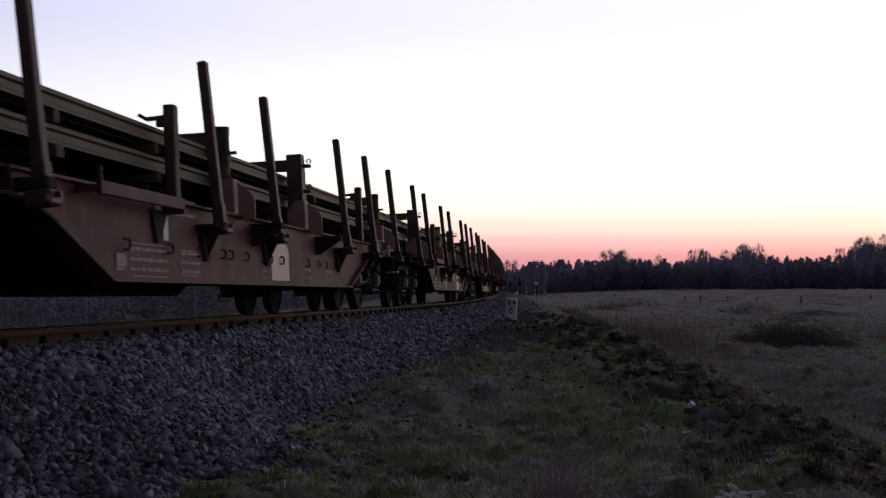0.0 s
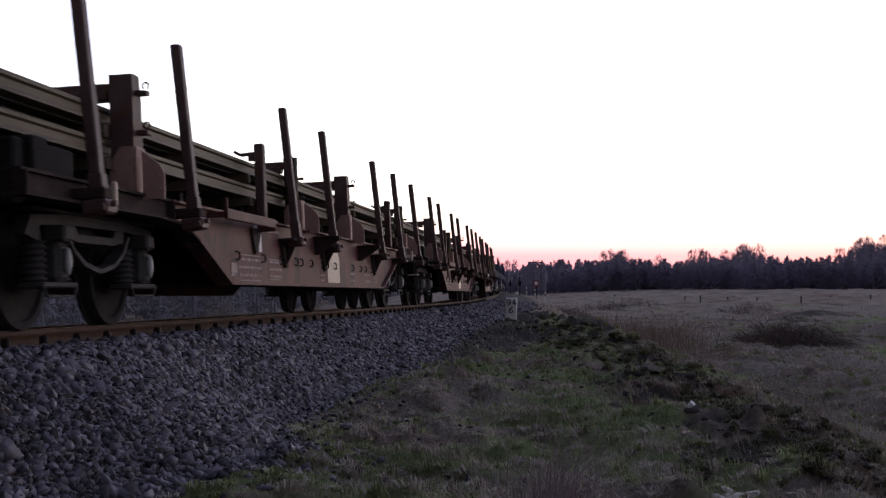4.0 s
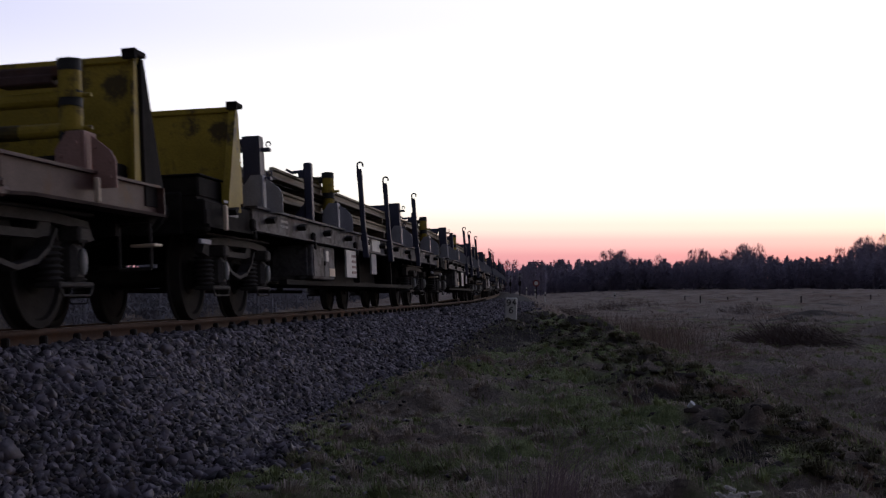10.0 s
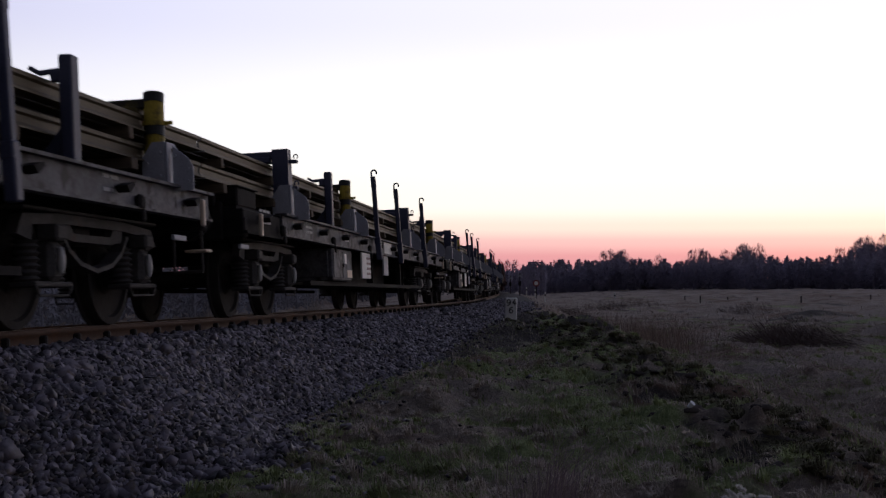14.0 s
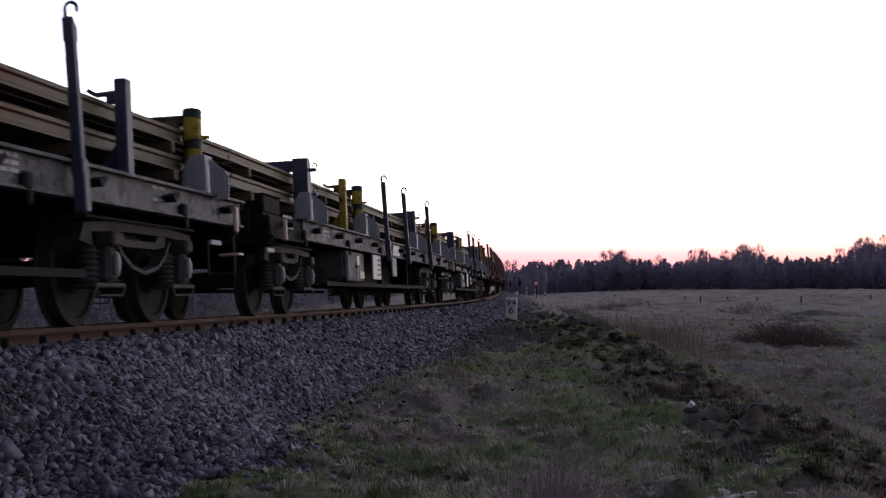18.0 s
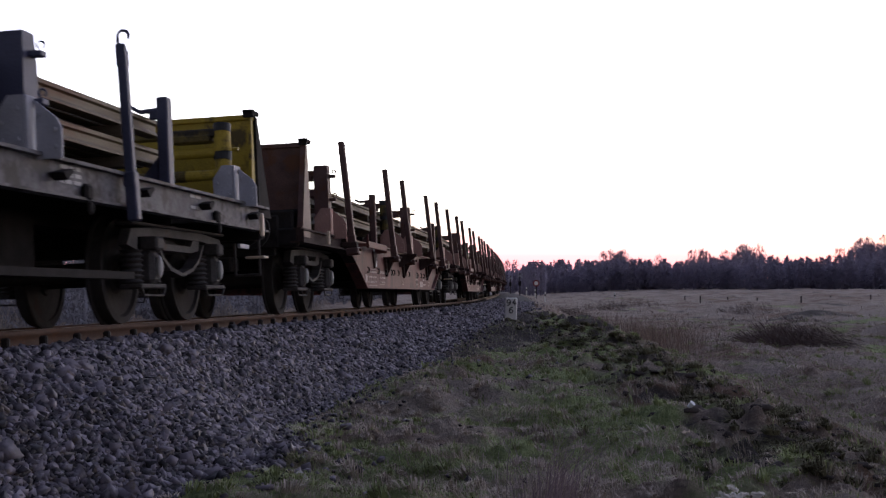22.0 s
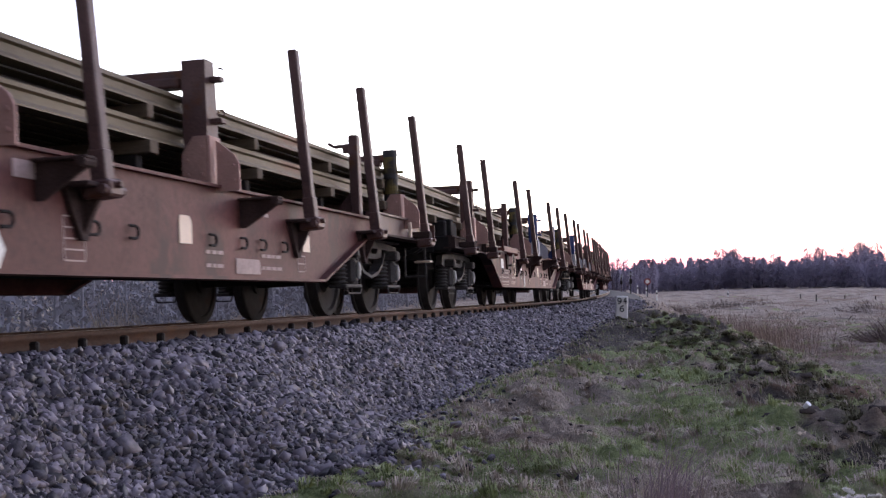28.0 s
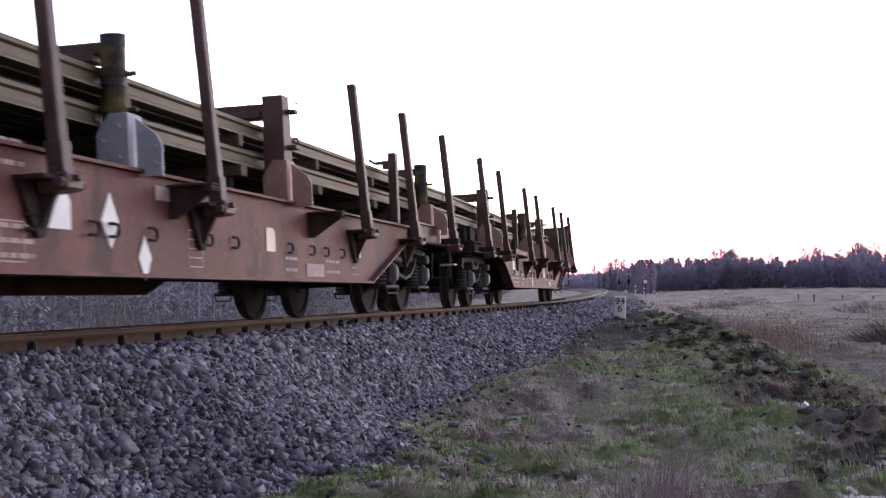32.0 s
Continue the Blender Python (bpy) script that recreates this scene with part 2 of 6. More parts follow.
g_dry = g_ramp(g_noise(16, 10, 0.8), [(0.3, (0.10, 0.08, 0.068)), (0.52, (0.33, 0.275, 0.225)), (0.70, (0.52, 0.43, 0.355))])
g_green = g_ramp(g_noise(18, 10, 0.8), [(0.3, (0.08, 0.105, 0.04)), (0.52, (0.265, 0.315, 0.13)), (0.72, (0.42, 0.46, 0.22))])
g_soil = g_ramp(g_noise(12, 10, 0.8), [(0.3, (0.030, 0.026, 0.022)), (0.55, (0.10, 0.085, 0.072)), (0.75, (0.24, 0.20, 0.17))])
g_att = gn.new("ShaderNodeAttribute")
g_att.attribute_name = "soil"
g_att2 = gn.new("ShaderNodeAttribute")
g_att2.attribute_name = "green"
g_pm = gn.new("ShaderNodeMath")
g_pm.operation = "MULTIPLY_ADD"
g_pm.inputs[1].default_value = 1.0
gl.new(g_noise(1.3, 7, 0.65), g_pm.inputs[0])
gl.new(g_att2.outputs["Fac"], g_pm.inputs[2])
g_sm = gn.new("ShaderNodeMath")
g_sm.operation = "MULTIPLY_ADD"
g_sm.inputs[1].default_value = 1.0
gl.new(g_noise(2.3, 7, 0.65), g_sm.inputs[0])
gl.new(g_att.outputs["Fac"], g_sm.inputs[2])
g_russet = g_ramp(g_noise(8, 8, 0.7), [(0.3, (0.09, 0.06, 0.042)), (0.55, (0.21, 0.14, 0.10)), (0.75, (0.32, 0.22, 0.16))])
g_dry = g_mix(g_step(g_noise(0.45, 7, 0.65), 0.45, 0.60), g_dry, g_russet)
g_col = g_mix(g_step(g_sm.outputs[0], 0.95, 1.15), g_mix(g_step(g_pm.outputs[0], 0.95, 1.2), g_dry, g_green), g_soil)
gl.new(g_col, g_b.inputs["Base Color"])
g_bump = gn.new("ShaderNodeBump")
g_bump.inputs["Strength"].default_value, g_bump.inputs["Distance"].default_value = 0.9, 0.09
gl.new(g_noise(15, 10, 0.8), g_bump.inputs["Height"])
gl.new(g_bump.outputs[0], g_b.inputs["Normal"])

# ---- the line: heading, curve, gradient and cant along the distance s from the camera ----
DS = 0.5
S_MIN, S_MAX = -360.0, 460.0
_s = np.arange(S_MIN, S_MAX + DS, DS)
_k = np.where(_s < 0, 0.001455, 0.001455 - 2.03e-6 * np.clip(_s, 0, 48))
_w = np.clip((_s - 40) / 22, 0, 1)
_k = _k * (1 - _w) + 0.00026 * _w
_i0 = int(round(-S_MIN / DS))
_th = -np.concatenate(([0], np.cumsum((_k[1:] + _k[:-1]) / 2 * DS)))
_th = _th - _th[_i0] + 0.13853
_x = np.concatenate(([0], np.cumsum(np.sin((_th[1:] + _th[:-1]) / 2) * DS)))
_y = np.concatenate(([0], np.cumsum(np.cos((_th[1:] + _th[:-1]) / 2) * DS)))
_x, _y = _x - _x[_i0] - 5.0717, _y - _y[_i0]
_g = np.where(_s < 55, -0.0089, -0.0045)
_g = np.where(_s < -10, 0.0, _g)
_z = np.concatenate(([0], np.cumsum((_g[1:] + _g[:-1]) / 2 * DS)))
_z = _z - _z[_i0]
_c = np.clip(0.0508 - 0.000245 * np.clip(_s, 0, 200), 0.03, 0.06)


def line(s):
    """x, y, height of the near rail, heading and cant at s (numbers or arrays)."""
    return tuple(np.interp(s, _s, a) for a in (_x, _y, _z, _th, _c))


def on_line(s, lat, up=0.0):
    """The place lat metres to the right of the track's middle and up metres above the plane of the rails."""
    x, y, z, th, c = line(s)
    right = (lat - 0.75) * np.cos(c) - up * np.sin(c) + 0.75
    return x + right * np.cos(th), y - right * np.sin(th), z + (lat - 0.75) * np.sin(c) + up * np.cos(c)


def beside(s, lat, z):
    """The place lat metres to the right of the track's middle, level, z metres above the near rail there."""
    x, y, zz, th, c = line(s)
    return x + lat * np.cos(th), y - lat * np.sin(th), zz + z


def to_line(x, y):
    """s and lat of places in plan (arrays)."""
    x, y = np.asarray(x, float), np.asarray(y, float)
    best = np.full(x.shape, 1e18)
    s, lat = np.zeros(x.shape), np.zeros(x.shape)
    step = 8
    for i in range(0, len(_s), step):
        dx, dy = x - _x[i], y - _y[i]
        d = dx * dx + dy * dy
        m = d < best
        along = dx * math.sin(_th[i]) + dy * math.cos(_th[i])
        s = np.where(m, _s[i] + along, s)
        lat = np.where(m, dx * math.cos(_th[i]) - dy * math.sin(_th[i]), lat)
        best = np.where(m, d, best)
    s2 = np.clip(s, S_MIN, S_MAX)
    for _ in range(2):
        X, Y, _zz, TH, _cc = line(s2)
        s2 = np.clip(s2 + (x - X) * np.sin(TH) + (y - Y) * np.cos(TH), S_MIN, S_MAX)
    X, Y, _zz, TH, _cc = line(s2)
    return s2, (x - X) * np.cos(TH) - (y - Y) * np.sin(TH)


def wob(x, y, size, seed=0):
    """Smooth uneven noise in two octaves, about -1 to 1, of roughly that size in metres."""
    r = np.random.RandomState(seed + 11)
    a, out = r.uniform(0, 6.283), 0
    x, y = np.asarray(x, float), np.asarray(y, float)
    for cell, gain in ((size * 0.55, 1.0), (size * 0.26, 0.5)):
        tab = r.uniform(-1, 1, (256, 256))
        u, v = (x * math.cos(a) + y * math.sin(a)) / cell + 7.3, (y * math.cos(a) - x * math.sin(a)) / cell + 3.1
        i, j = np.floor(u).astype(int), np.floor(v).astype(int)
        u, v = u - i, v - j
        u, v = u * u * (3 - 2 * u), v * v * (3 - 2 * v)
        i, j, i2, j2 = i & 255, j & 255, (i + 1) & 255, (j + 1) & 255
        out = out + gain * ((tab[i, j] * (1 - u) + tab[i2, j] * u) * (1 - v) + (tab[i, j2] * (1 - u) + tab[i2, j2] * u) * v)
        a += 0.9
    return out * 1.15


def smooth(a, lo, hi):
    t = np.clip((np.asarray(a, float) - lo) / (hi - lo), 0, 1)
    return t * t * (3 - 2 * t)


def foot(s):
    """How far from the middle of the track the ballast reaches on the camera's side."""
    return np.interp(s, [0, 6.5, 7.3, 7.8, 8.4, 9.0, 9.6, 10.3, 12.4, 14.6, 15.8, 18, 30, 60], [2.4, 2.4, 2.66, 2.95, 3.08, 3.0, 2.7, 2.4, 2.42, 2.5, 2.78, 2.75, 2.85, 3.2]) + 0.06 * np.sin(s * 2.7) + 0.05 * np.sin(s * 1.1 + 1)


def bank_z(s):
    """Height of the bank's top against the near rail."""
    return -0.76 + 0.44 * smooth(s, 9, 26)


def bank_edge(s):
    """How far from the middle of the track the bank ends and the field begins."""
    return np.interp(s, [0, 12, 14, 19.5, 27, 36, 60], [6.5, 6.3, 6.0, 5.5, 4.5, 4.0, 3.9])


def ground_z(x, y, detail=True):
    s, lat = to_line(x, y)
    zz = np.interp(s, _s, _z)
    # camera side: a bank beside the ballast, then a dip and the field
    bank = bank_z(s)
    field = -1.12 + 0.38 * smooth(s, 9, 28) - 0.25 * smooth(y, 40, 140)
    edge = bank_edge(s)
    h = bank + (field - bank) * smooth(lat, edge - 0.4, edge + 2.0) - 0.10 * np.exp(-((lat - edge - 1.2) / 0.8) ** 2)
    h = h + 0.02 * np.exp(-((lat - edge + 0.7) / 0.6) ** 2) * smooth(s, 9, 14) * (1 - smooth(s, 26, 36))
    # under and behind the track
    h = np.where(lat < foot(s), bank_z(s) - 0.08, h)
    left = -0.75 - 0.2 * smooth(-lat, 3, 6)
    h = np.where(lat < 0, left, h)
    h = zz * np.exp(-(np.clip(np.abs(lat) - 4, 0, 1e9) / 25) ** 2) + h
    h = h - 0.55 * smooth(np.hypot(x, y), 60, 300) * (1 - np.exp(-(lat / 25) ** 2))
    if detail:
        near = np.exp(-(np.hypot(x, y) / 40) ** 2)
        on = smooth(np.abs(lat), 2.4, 3.4)
        h = h + on * (0.045 * wob(x, y, 3.5, 1) + 0.04 * wob(x, y, 1.1, 2) + (0.09 * np.abs(wob(x, y, 1.3, 3)) + 0.075 * np.abs(wob(x, y, 0.6, 5)) + 0.035 * np.abs(wob(x, y, 0.3, 10)) - 0.06) * near)
        h = h + on * 0.22 * wob(x, y, 12, 4) * smooth(lat, 7, 14) + on * 0.19 * wob(x, y, 5, 6) * smooth(lat, 7, 12)
        clods = np.exp(-((lat - edge + 0.35) / 0.75) ** 2) * smooth(s, 5, 9) * (1 - smooth(s, 28, 38))
        h = h + clods * (0.05 * wob(x, y, 1.5, 7) + 0.055 * np.abs(wob(x, y, 0.7, 8)) + 0.05 * wob(x, y, 0.33, 9) + 0.03 * wob(x, y, 0.17, 12))
    return h


def mesh_object(name, verts, faces, material, smooth_faces=False):
    me = bpy.data.meshes.new(name)
    verts = np.asarray(verts, np.float32)
    faces = np.asarray(faces, np.int32)
    n = faces.shape[1]
    me.vertices.add(len(verts))
    me.vertices.foreach_set("co", verts.ravel())
    me.loops.add(faces.size)
    me.loops.foreach_set("vertex_index", faces.ravel())
    me.polygons.add(len(faces))
    me.polygons.foreach_set("loop_start", np.arange(0, faces.size, n, dtype=np.int32))
    me.polygons.foreach_set("loop_total", np.full(len(faces), n, np.int32))
    if smooth_faces:
        me.polygons.foreach_set("use_smooth", np.ones(len(faces), bool))
    me.update(calc_edges=True)
    me.materials.append(material)
    return new(name, me)


# ---- the ground, one sheet to the horizon, finest before the camera ----
ang = np.concatenate((np.linspace(-180, -34, 60), np.linspace(-33, 31, 380), np.linspace(32, 179, 60)))
rad = np.concatenate((np.linspace(0.01, 3.0, 12), np.geomspace(3.1, 60, 270), np.geomspace(61, 600, 90), np.geomspace(640, 4500, 14)))
A, R = np.meshgrid(np.radians(ang), rad)
GX, GY = R * np.sin(A) + 0.07, R * np.cos(A) - 0.05
GZ = ground_z(GX, GY)
na, nr = len(ang), len(rad)
idx = np.arange(na * nr).reshape(nr, na)
nxt = np.roll(idx, -1, axis=1)
quads = np.stack((idx[:-1], nxt[:-1], nxt[1:], idx[1:]), -1).reshape(-1, 4)[:, ::-1]
verts = np.stack((GX, GY, GZ), -1).reshape(-1, 3)
ground = mesh_object("ground", verts, quads, M_GROUND, True)
tagged(ground, "uneven heath of dead and green grass with dark turned soil", "ground", kind="structure")
gs, glat = to_line(GX, GY)
g_edge = bank_edge(gs)
soil = (0.52 + 0.35 * wob(GX, GY, 0.8, 54)) * np.exp(-((glat - g_edge + 0.3) / 0.9) ** 2) * smooth(gs, 4, 8) * (1 - smooth(gs, 34, 48)) + 0.3 * np.exp(-((glat - foot(gs) - 0.1) / 0.4) ** 2)
soil = soil + 0.08 * np.exp(-((glat - 4.5) / 2.0) ** 2) + 0.10 * smooth(glat, 7, 9)
soil = soil + 0.62 * smooth(gs, 16, 19) * (1 - smooth(gs, 30, 40)) * smooth(glat, 2.4, 2.7) * (1 - smooth(glat, 3.5 + 0.4 * wob(GX, GY, 2.0, 61), 4.3 + 0.4 * wob(GX, GY, 2.0, 61)))
soil = np.where(np.abs(glat) < 2.4, 0.7, soil)
green = 0.38 * wob(GX, GY, 1.6, 32) + 0.80 * np.exp(-((glat - 4.5) / 1.7) ** 2) * (1 - smooth(gs, 24, 44)) + 0.40 * smooth(glat, 8, 10) * (1 - 0.6 * smooth(R, 16, 60)) + 0.3 * wob(GX, GY, 9, 62) * smooth(R, 16, 30) - 0.12 * smooth(R, 60, 120)
soil = soil + 0.14 * np.clip(wob(GX, GY, 0.9, 51), 0, 1) * (R < 40) + (0.10 + 0.42 * wob(GX, GY, 5, 52) + 0.22 * wob(GX, GY, 22, 53)) * smooth(R, 18, 40) * smooth(glat, 5, 8)
# more dark soil in the relief's creases, doubling as painted tuft shade
soil = soil + 0.9 * np.clip(0.2 - np.abs(wob(GX, GY, 1.3, 3)), -0.1, 1) * np.exp(-(R / 30) ** 2) * smooth(glat, 3.2, 4.2)
for nm, val in (("soil", soil), ("green", green)):
    at = ground.data.attributes.new(nm, "FLOAT", "POINT")
    at.data.foreach_set("value", val.ravel().astype(np.float32))


# ---- building helpers ----
def box(bm, x0, x1, y0, y1, z0, z1, bevel=0.0, m=None):
    r = bmesh.ops.create_cube(bm, size=1)
    vs = r["verts"]
    for v in vs:
        v.co = Vector((x0 + (v.co.x + 0.5) * (x1 - x0), y0 + (v.co.y + 0.5) * (y1 - y0), z0 + (v.co.z + 0.5) * (z1 - z0)))
    if m is not None:
        bmesh.ops.transform(bm, matrix=m, verts=vs)
    if bevel:
        es = {e for v in vs for e in v.link_edges}
        bmesh.ops.bevel(bm, geom=list(es), offset=bevel, segments=1, affect="EDGES")
    return bm


def prism(bm, pts, a, b, axis="y"):
    """A plate with the outline pts, from a to b along the axis. For y the outline is x, z; for x it is y, z; for z it is x, y."""
    put = {"y": lambda p, h: (p[0], h, p[1]), "x": lambda p, h: (h, p[0], p[1]), "z": lambda p, h: (p[0], p[1], h)}[axis]
    lo = [bm.verts.new(put(p, a)) for p in pts]
    hi = [bm.verts.new(put(p, b)) for p in pts]
    n = len(pts)
    bm.faces.new(lo)
    bm.faces.new(hi[::-1])
    for i in range(n):
        bm.faces.new((lo[i], hi[i], hi[(i + 1) % n], lo[(i + 1) % n]))
    bmesh.ops.recalc_face_normals(bm, faces=bm.faces)
    return bm


def rod(bm, p, q, r, sides=8, r2=None):
    p, q = Vector(p), Vector(q)
    d = q - p
    m = Matrix.Translation((p + q) / 2) @ d.to_track_quat("Z", "Y").to_matrix().to_4x4()
    bmesh.ops.create_cone(bm, cap_ends=True, segments=sides, radius1=r, radius2=r if r2 is None else r2, depth=d.length, matrix=m)
    return bm


def ring(bm, centre, radius, thick, plane="xz", start=0, stop=360, n=12):
    """A bent round bar, in one piece."""
    closed, loops = abs(stop - start) >= 360, []
    for i in range(n + (0 if closed else 1)):
        a = radians(start + (stop - start) * i / n)
        loop = []
        for k in range(6):
            b = k * math.pi / 3
            c, s, h = math.cos(a) * (radius + thick * math.cos(b)), math.sin(a) * (radius + thick * math.cos(b)), thick * math.sin(b)
            loop.append(bm.verts.new(Vector(centre) + (Vector((c, h, s)) if plane == "xz" else Vector((c, s, h)) if plane == "xy" else Vector((h, c, s)))))
        loops.append(loop)
    pairs = list(zip(loops, loops[1:] + loops[:1])) if closed else list(zip(loops, loops[1:]))
    faces = [bm.faces.new((p[k], p[(k + 1) % 6], q[(k + 1) % 6], q[k])) for p, q in pairs for k in range(6)]
    if not closed:
        faces += [bm.faces.new(loops[0]), bm.faces.new(loops[-1])]
    bmesh.ops.recalc_face_normals(bm, faces=faces)
    return bm


def mesh_of(name, bm, material, shade=False):
    me = bpy.data.meshes.new(name)
    bm.to_mesh(me)
    bm.free()
    for mm in (material if isinstance(material, (list, tuple)) else [material]):
        me.materials.append(mm)
    if shade:
        for p in me.polygons:
            p.use_smooth = True
    return me


def part(name, bm, material, parent, label="", at=None, shade=False):
    """Links bm (or a mesh that is there already) as one part of parent."""
    me = bm if isinstance(bm, bpy.types.Mesh) else mesh_of(name, bm, material, shade)
    ob = new(name, me)
    ob.parent = parent
    if at is not None:
        ob.matrix_basis = at
    if label:
        ob["label"] = label
    return ob


def B():
    return bmesh.new()


T3 = Matrix.Translation

# ---- the wagons ----
LB, LG = 20.3, 20.15      # over buffers
WB = 1.76                 # axles of a bogie
BOGIE_AT = 2.68           # from the wagon's end to the bogie's middle
BROWN_STAKES = (1.6, 3.84, 7.8, 10.05, 14.1, 16.35, 18.7)
DECK = 1.04               # top of the brown girders
ME = {}


def shared(key, make, material, shade=False):
    if key not in ME:
        ME[key] = mesh_of(key, make(), material, shade)
    return ME[key]


def m_wheelset():
    """Axle and two dished wheels, turned in one piece."""
    half = [(0.0, 0.085), (0.64, 0.085), (0.645, 0.14), (0.672, 0.15), (0.685, 0.40), (0.665, 0.405), (0.662, 0.47), (0.672, 0.488), (0.69, 0.49), (0.702, 0.467), (0.80, 0.455), (0.802, 0.40), (0.772, 0.385), (0.752, 0.20), (0.775, 0.15), (0.82, 0.135), (0.84, 0.06), (0.84, 0.0)]
    line_ = [(-y, r) for y, r in half[::-1]] + half[1:]
    bm, n, prev = B(), 32, None
    for y, r in line_:
        loop = [bm.verts.new((max(r, 0.001) * math.cos(a * 2 * math.pi / n), y, max(r, 0.001) * math.sin(a * 2 * math.pi / n))) for a in range(n)]
        if prev:
            for i in range(n):
                bm.faces.new((prev[i], prev[(i + 1) % n], loop[(i + 1) % n], loop[i]))
        prev = loop
    bmesh.ops.recalc_face_normals(bm, faces=bm.faces)
    return bm


def m_bogie_side():
    bm = B()
    prism(bm, [(-1.35, 0.66), (-1.25, 0.80), (-0.55, 0.84), (0.55, 0.84), (1.25, 0.80), (1.35, 0.66), (1.12, 0.62), (1.10, 0.735), (0.62, 0.76), (-0.62, 0.76), (-1.10, 0.735), (-1.12, 0.62)], -0.045, 0.045)
    prism(bm, [(-0.62, 0.78), (-0.44, 0.78), (-0.36, 0.70), (0.36, 0.70), (0.44, 0.78), (0.62, 0.78), (0.60, 0.66), (0.50, 0.66), (0.40, 0.64), (-0.40, 0.64), (-0.50, 0.66), (-0.60, 0.66)], -0.03, 0.03)
    # the raised lower flange
    fl = [(0.64, 0.70), (0.52, 0.575), (0.31, 0.475), (0.0, 0.425), (-0.31, 0.475), (-0.52, 0.575), (-0.64, 0.70)]
    for p, q in zip(fl, fl[1:]):
        m = T3(((p[0] + q[0]) / 2, 0, (p[1] + q[1]) / 2)) @ Matrix.Rotation(-math.atan2(q[1] - p[1], q[0] - p[0]), 4, "Y")
        d = math.hypot(q[0] - p[0], q[1] - p[1]) / 2 + 0.02
        box(bm, -d, d, -0.06, 0.06, -0.018, 0.018, 0, m)
    box(bm, -1.30, 1.30, -0.08, 0.08, 0.835, 0.86, 0.008)
    return bm


def m_spring():
    bm = B()
    prev = None
    for i in range(14):
        r = 0.105 if i % 2 else 0.072
        loop = [bm.verts.new((r * math.cos(a * math.pi / 7), r * math.sin(a * math.pi / 7), 0.33 + i * 0.0225)) for a in range(14)]
        if prev:
            for k in range(14):
                bm.faces.new((prev[k], prev[(k + 1) % 14], loop[(k + 1) % 14], loop[k]))
        else:
            bm.faces.new(loop[::-1])
        prev = loop
    bm.faces.new(prev)
    return bm


def m_axle_box():
    bm = B()
    box(bm, -0.10, 0.10, -0.13, 0.10, 0.33, 0.62, 0.04)
    box(bm, -0.31, 0.31, -0.10, 0.10, 0.295, 0.335, 0.01)
    box(bm, -0.09, 0.09, -0.17, 0.0, 0.62, 0.74, 0.02)
    # the safety bow underneath
    for p, q in (((-0.30, 0.30), (-0.24, 0.235)), ((-0.24, 0.235), (0.24, 0.235)), ((0.24, 0.235), (0.30, 0.30))):
        rod(bm, (p[0], -0.09, p[1]), (q[0], -0.09, q[1]), 0.010, 6)
    return bm


def m_cap():
    bm = B()
    bmesh.ops.create_uvsphere(bm, u_segments=14, v_segments=8, radius=1, matrix=T3((0, -0.15, 0.48)) @ Matrix.Diagonal((0.036, 0.03, 0.098, 1)))
    return bm


def add_bogie(wagon, x):
    bogie = part("bogie", shared("bogie_bolster", lambda: box(box(B(), -0.16, 0.16, -0.95, 0.95, 0.62, 0.82, 0.02), -0.10, 0.10, -0.35, 0.35, 0.80, 0.98), M_DARK),
                 None, wagon, "sooty two-axle bogie with coil springs", T3((x, 0, 0)))
    for s in (-1, 1):
        part("bogie_frame", shared("bogie_side", m_bogie_side, M_BOGIE), None, bogie, "", T3((0, s * 1.0, 0)))
        for a in (-WB / 2, WB / 2):
            side = T3((a, s * 1.0, 0)) if s < 0 else T3((a, s * 1.0, 0)) @ Matrix.Rotation(math.pi, 4, "Z")
            part("axle_box", shared("axle_box", m_axle_box, M_BOGIE), None, bogie, "", side)
            part("axle_cap", shared("axle_cap", m_cap, M_CAP, True), None, bogie, "pale worn axle cap", side)
            for d in (-0.215, 0.215):
                part("coil_spring", shared("coil_spring", m_spring, M_BOGIE), None, bogie, "", T3((a + d, s * 0.98, 0)))
    for a in (-WB / 2, WB / 2):
        part("wheelset", shared("wheelset", m_wheelset, M_WHEEL), None, bogie, "steel wheelset with worn bright rims", T3((a, 0, 0.46)))
    return bogie


def m_stake(h, w=0.11, d=0.085):
    bm = B()
    box(bm, -w / 2, w / 2, -d / 2, d / 2, 0, h, 0.012)
    box(bm, -w / 2 - 0.006, w / 2 + 0.006, -d / 2 - 0.009, d / 2 + 0.009, 0.0, 0.20, 0.008)
    box(bm, -0.10, 0.10, -0.085, 0.10, -0.09, 0.015, 0.015)
    rod(bm, (-0.14, -0.05, -0.045), (0.14, -0.05, -0.045), 0.03, 8)
    rod(bm, (0, -0.12, -0.02), (0, -0.07, -0.02), 0.022, 6)
    return bm


def m_hook_stake(h):
    bm = B()
    box(bm, -0.04, 0.04, -0.036, 0.036, 0, h, 0.01)
    prism(bm, [(-0.042, h - 0.12), (0.042, h - 0.12), (0.042, h - 0.02), (-0.03, h + 0.05), (-0.042, h + 0.04)], -0.038, 0.038)
    box(bm, -0.055, 0.055, -0.048, 0.048, -0.02, 0.10, 0.012)
    box(bm, -0.05, 0.05, -0.05, 0.04, -0.28, 0.0, 0.012)
    rod(bm, (0, 0.026, h), (0, 0.026, h + 0.11), 0.015, 6)
    ring(bm, (0, -0.018, h + 0.11), 0.044, 0.014, "yz", 0, 215, 10)
    return bm


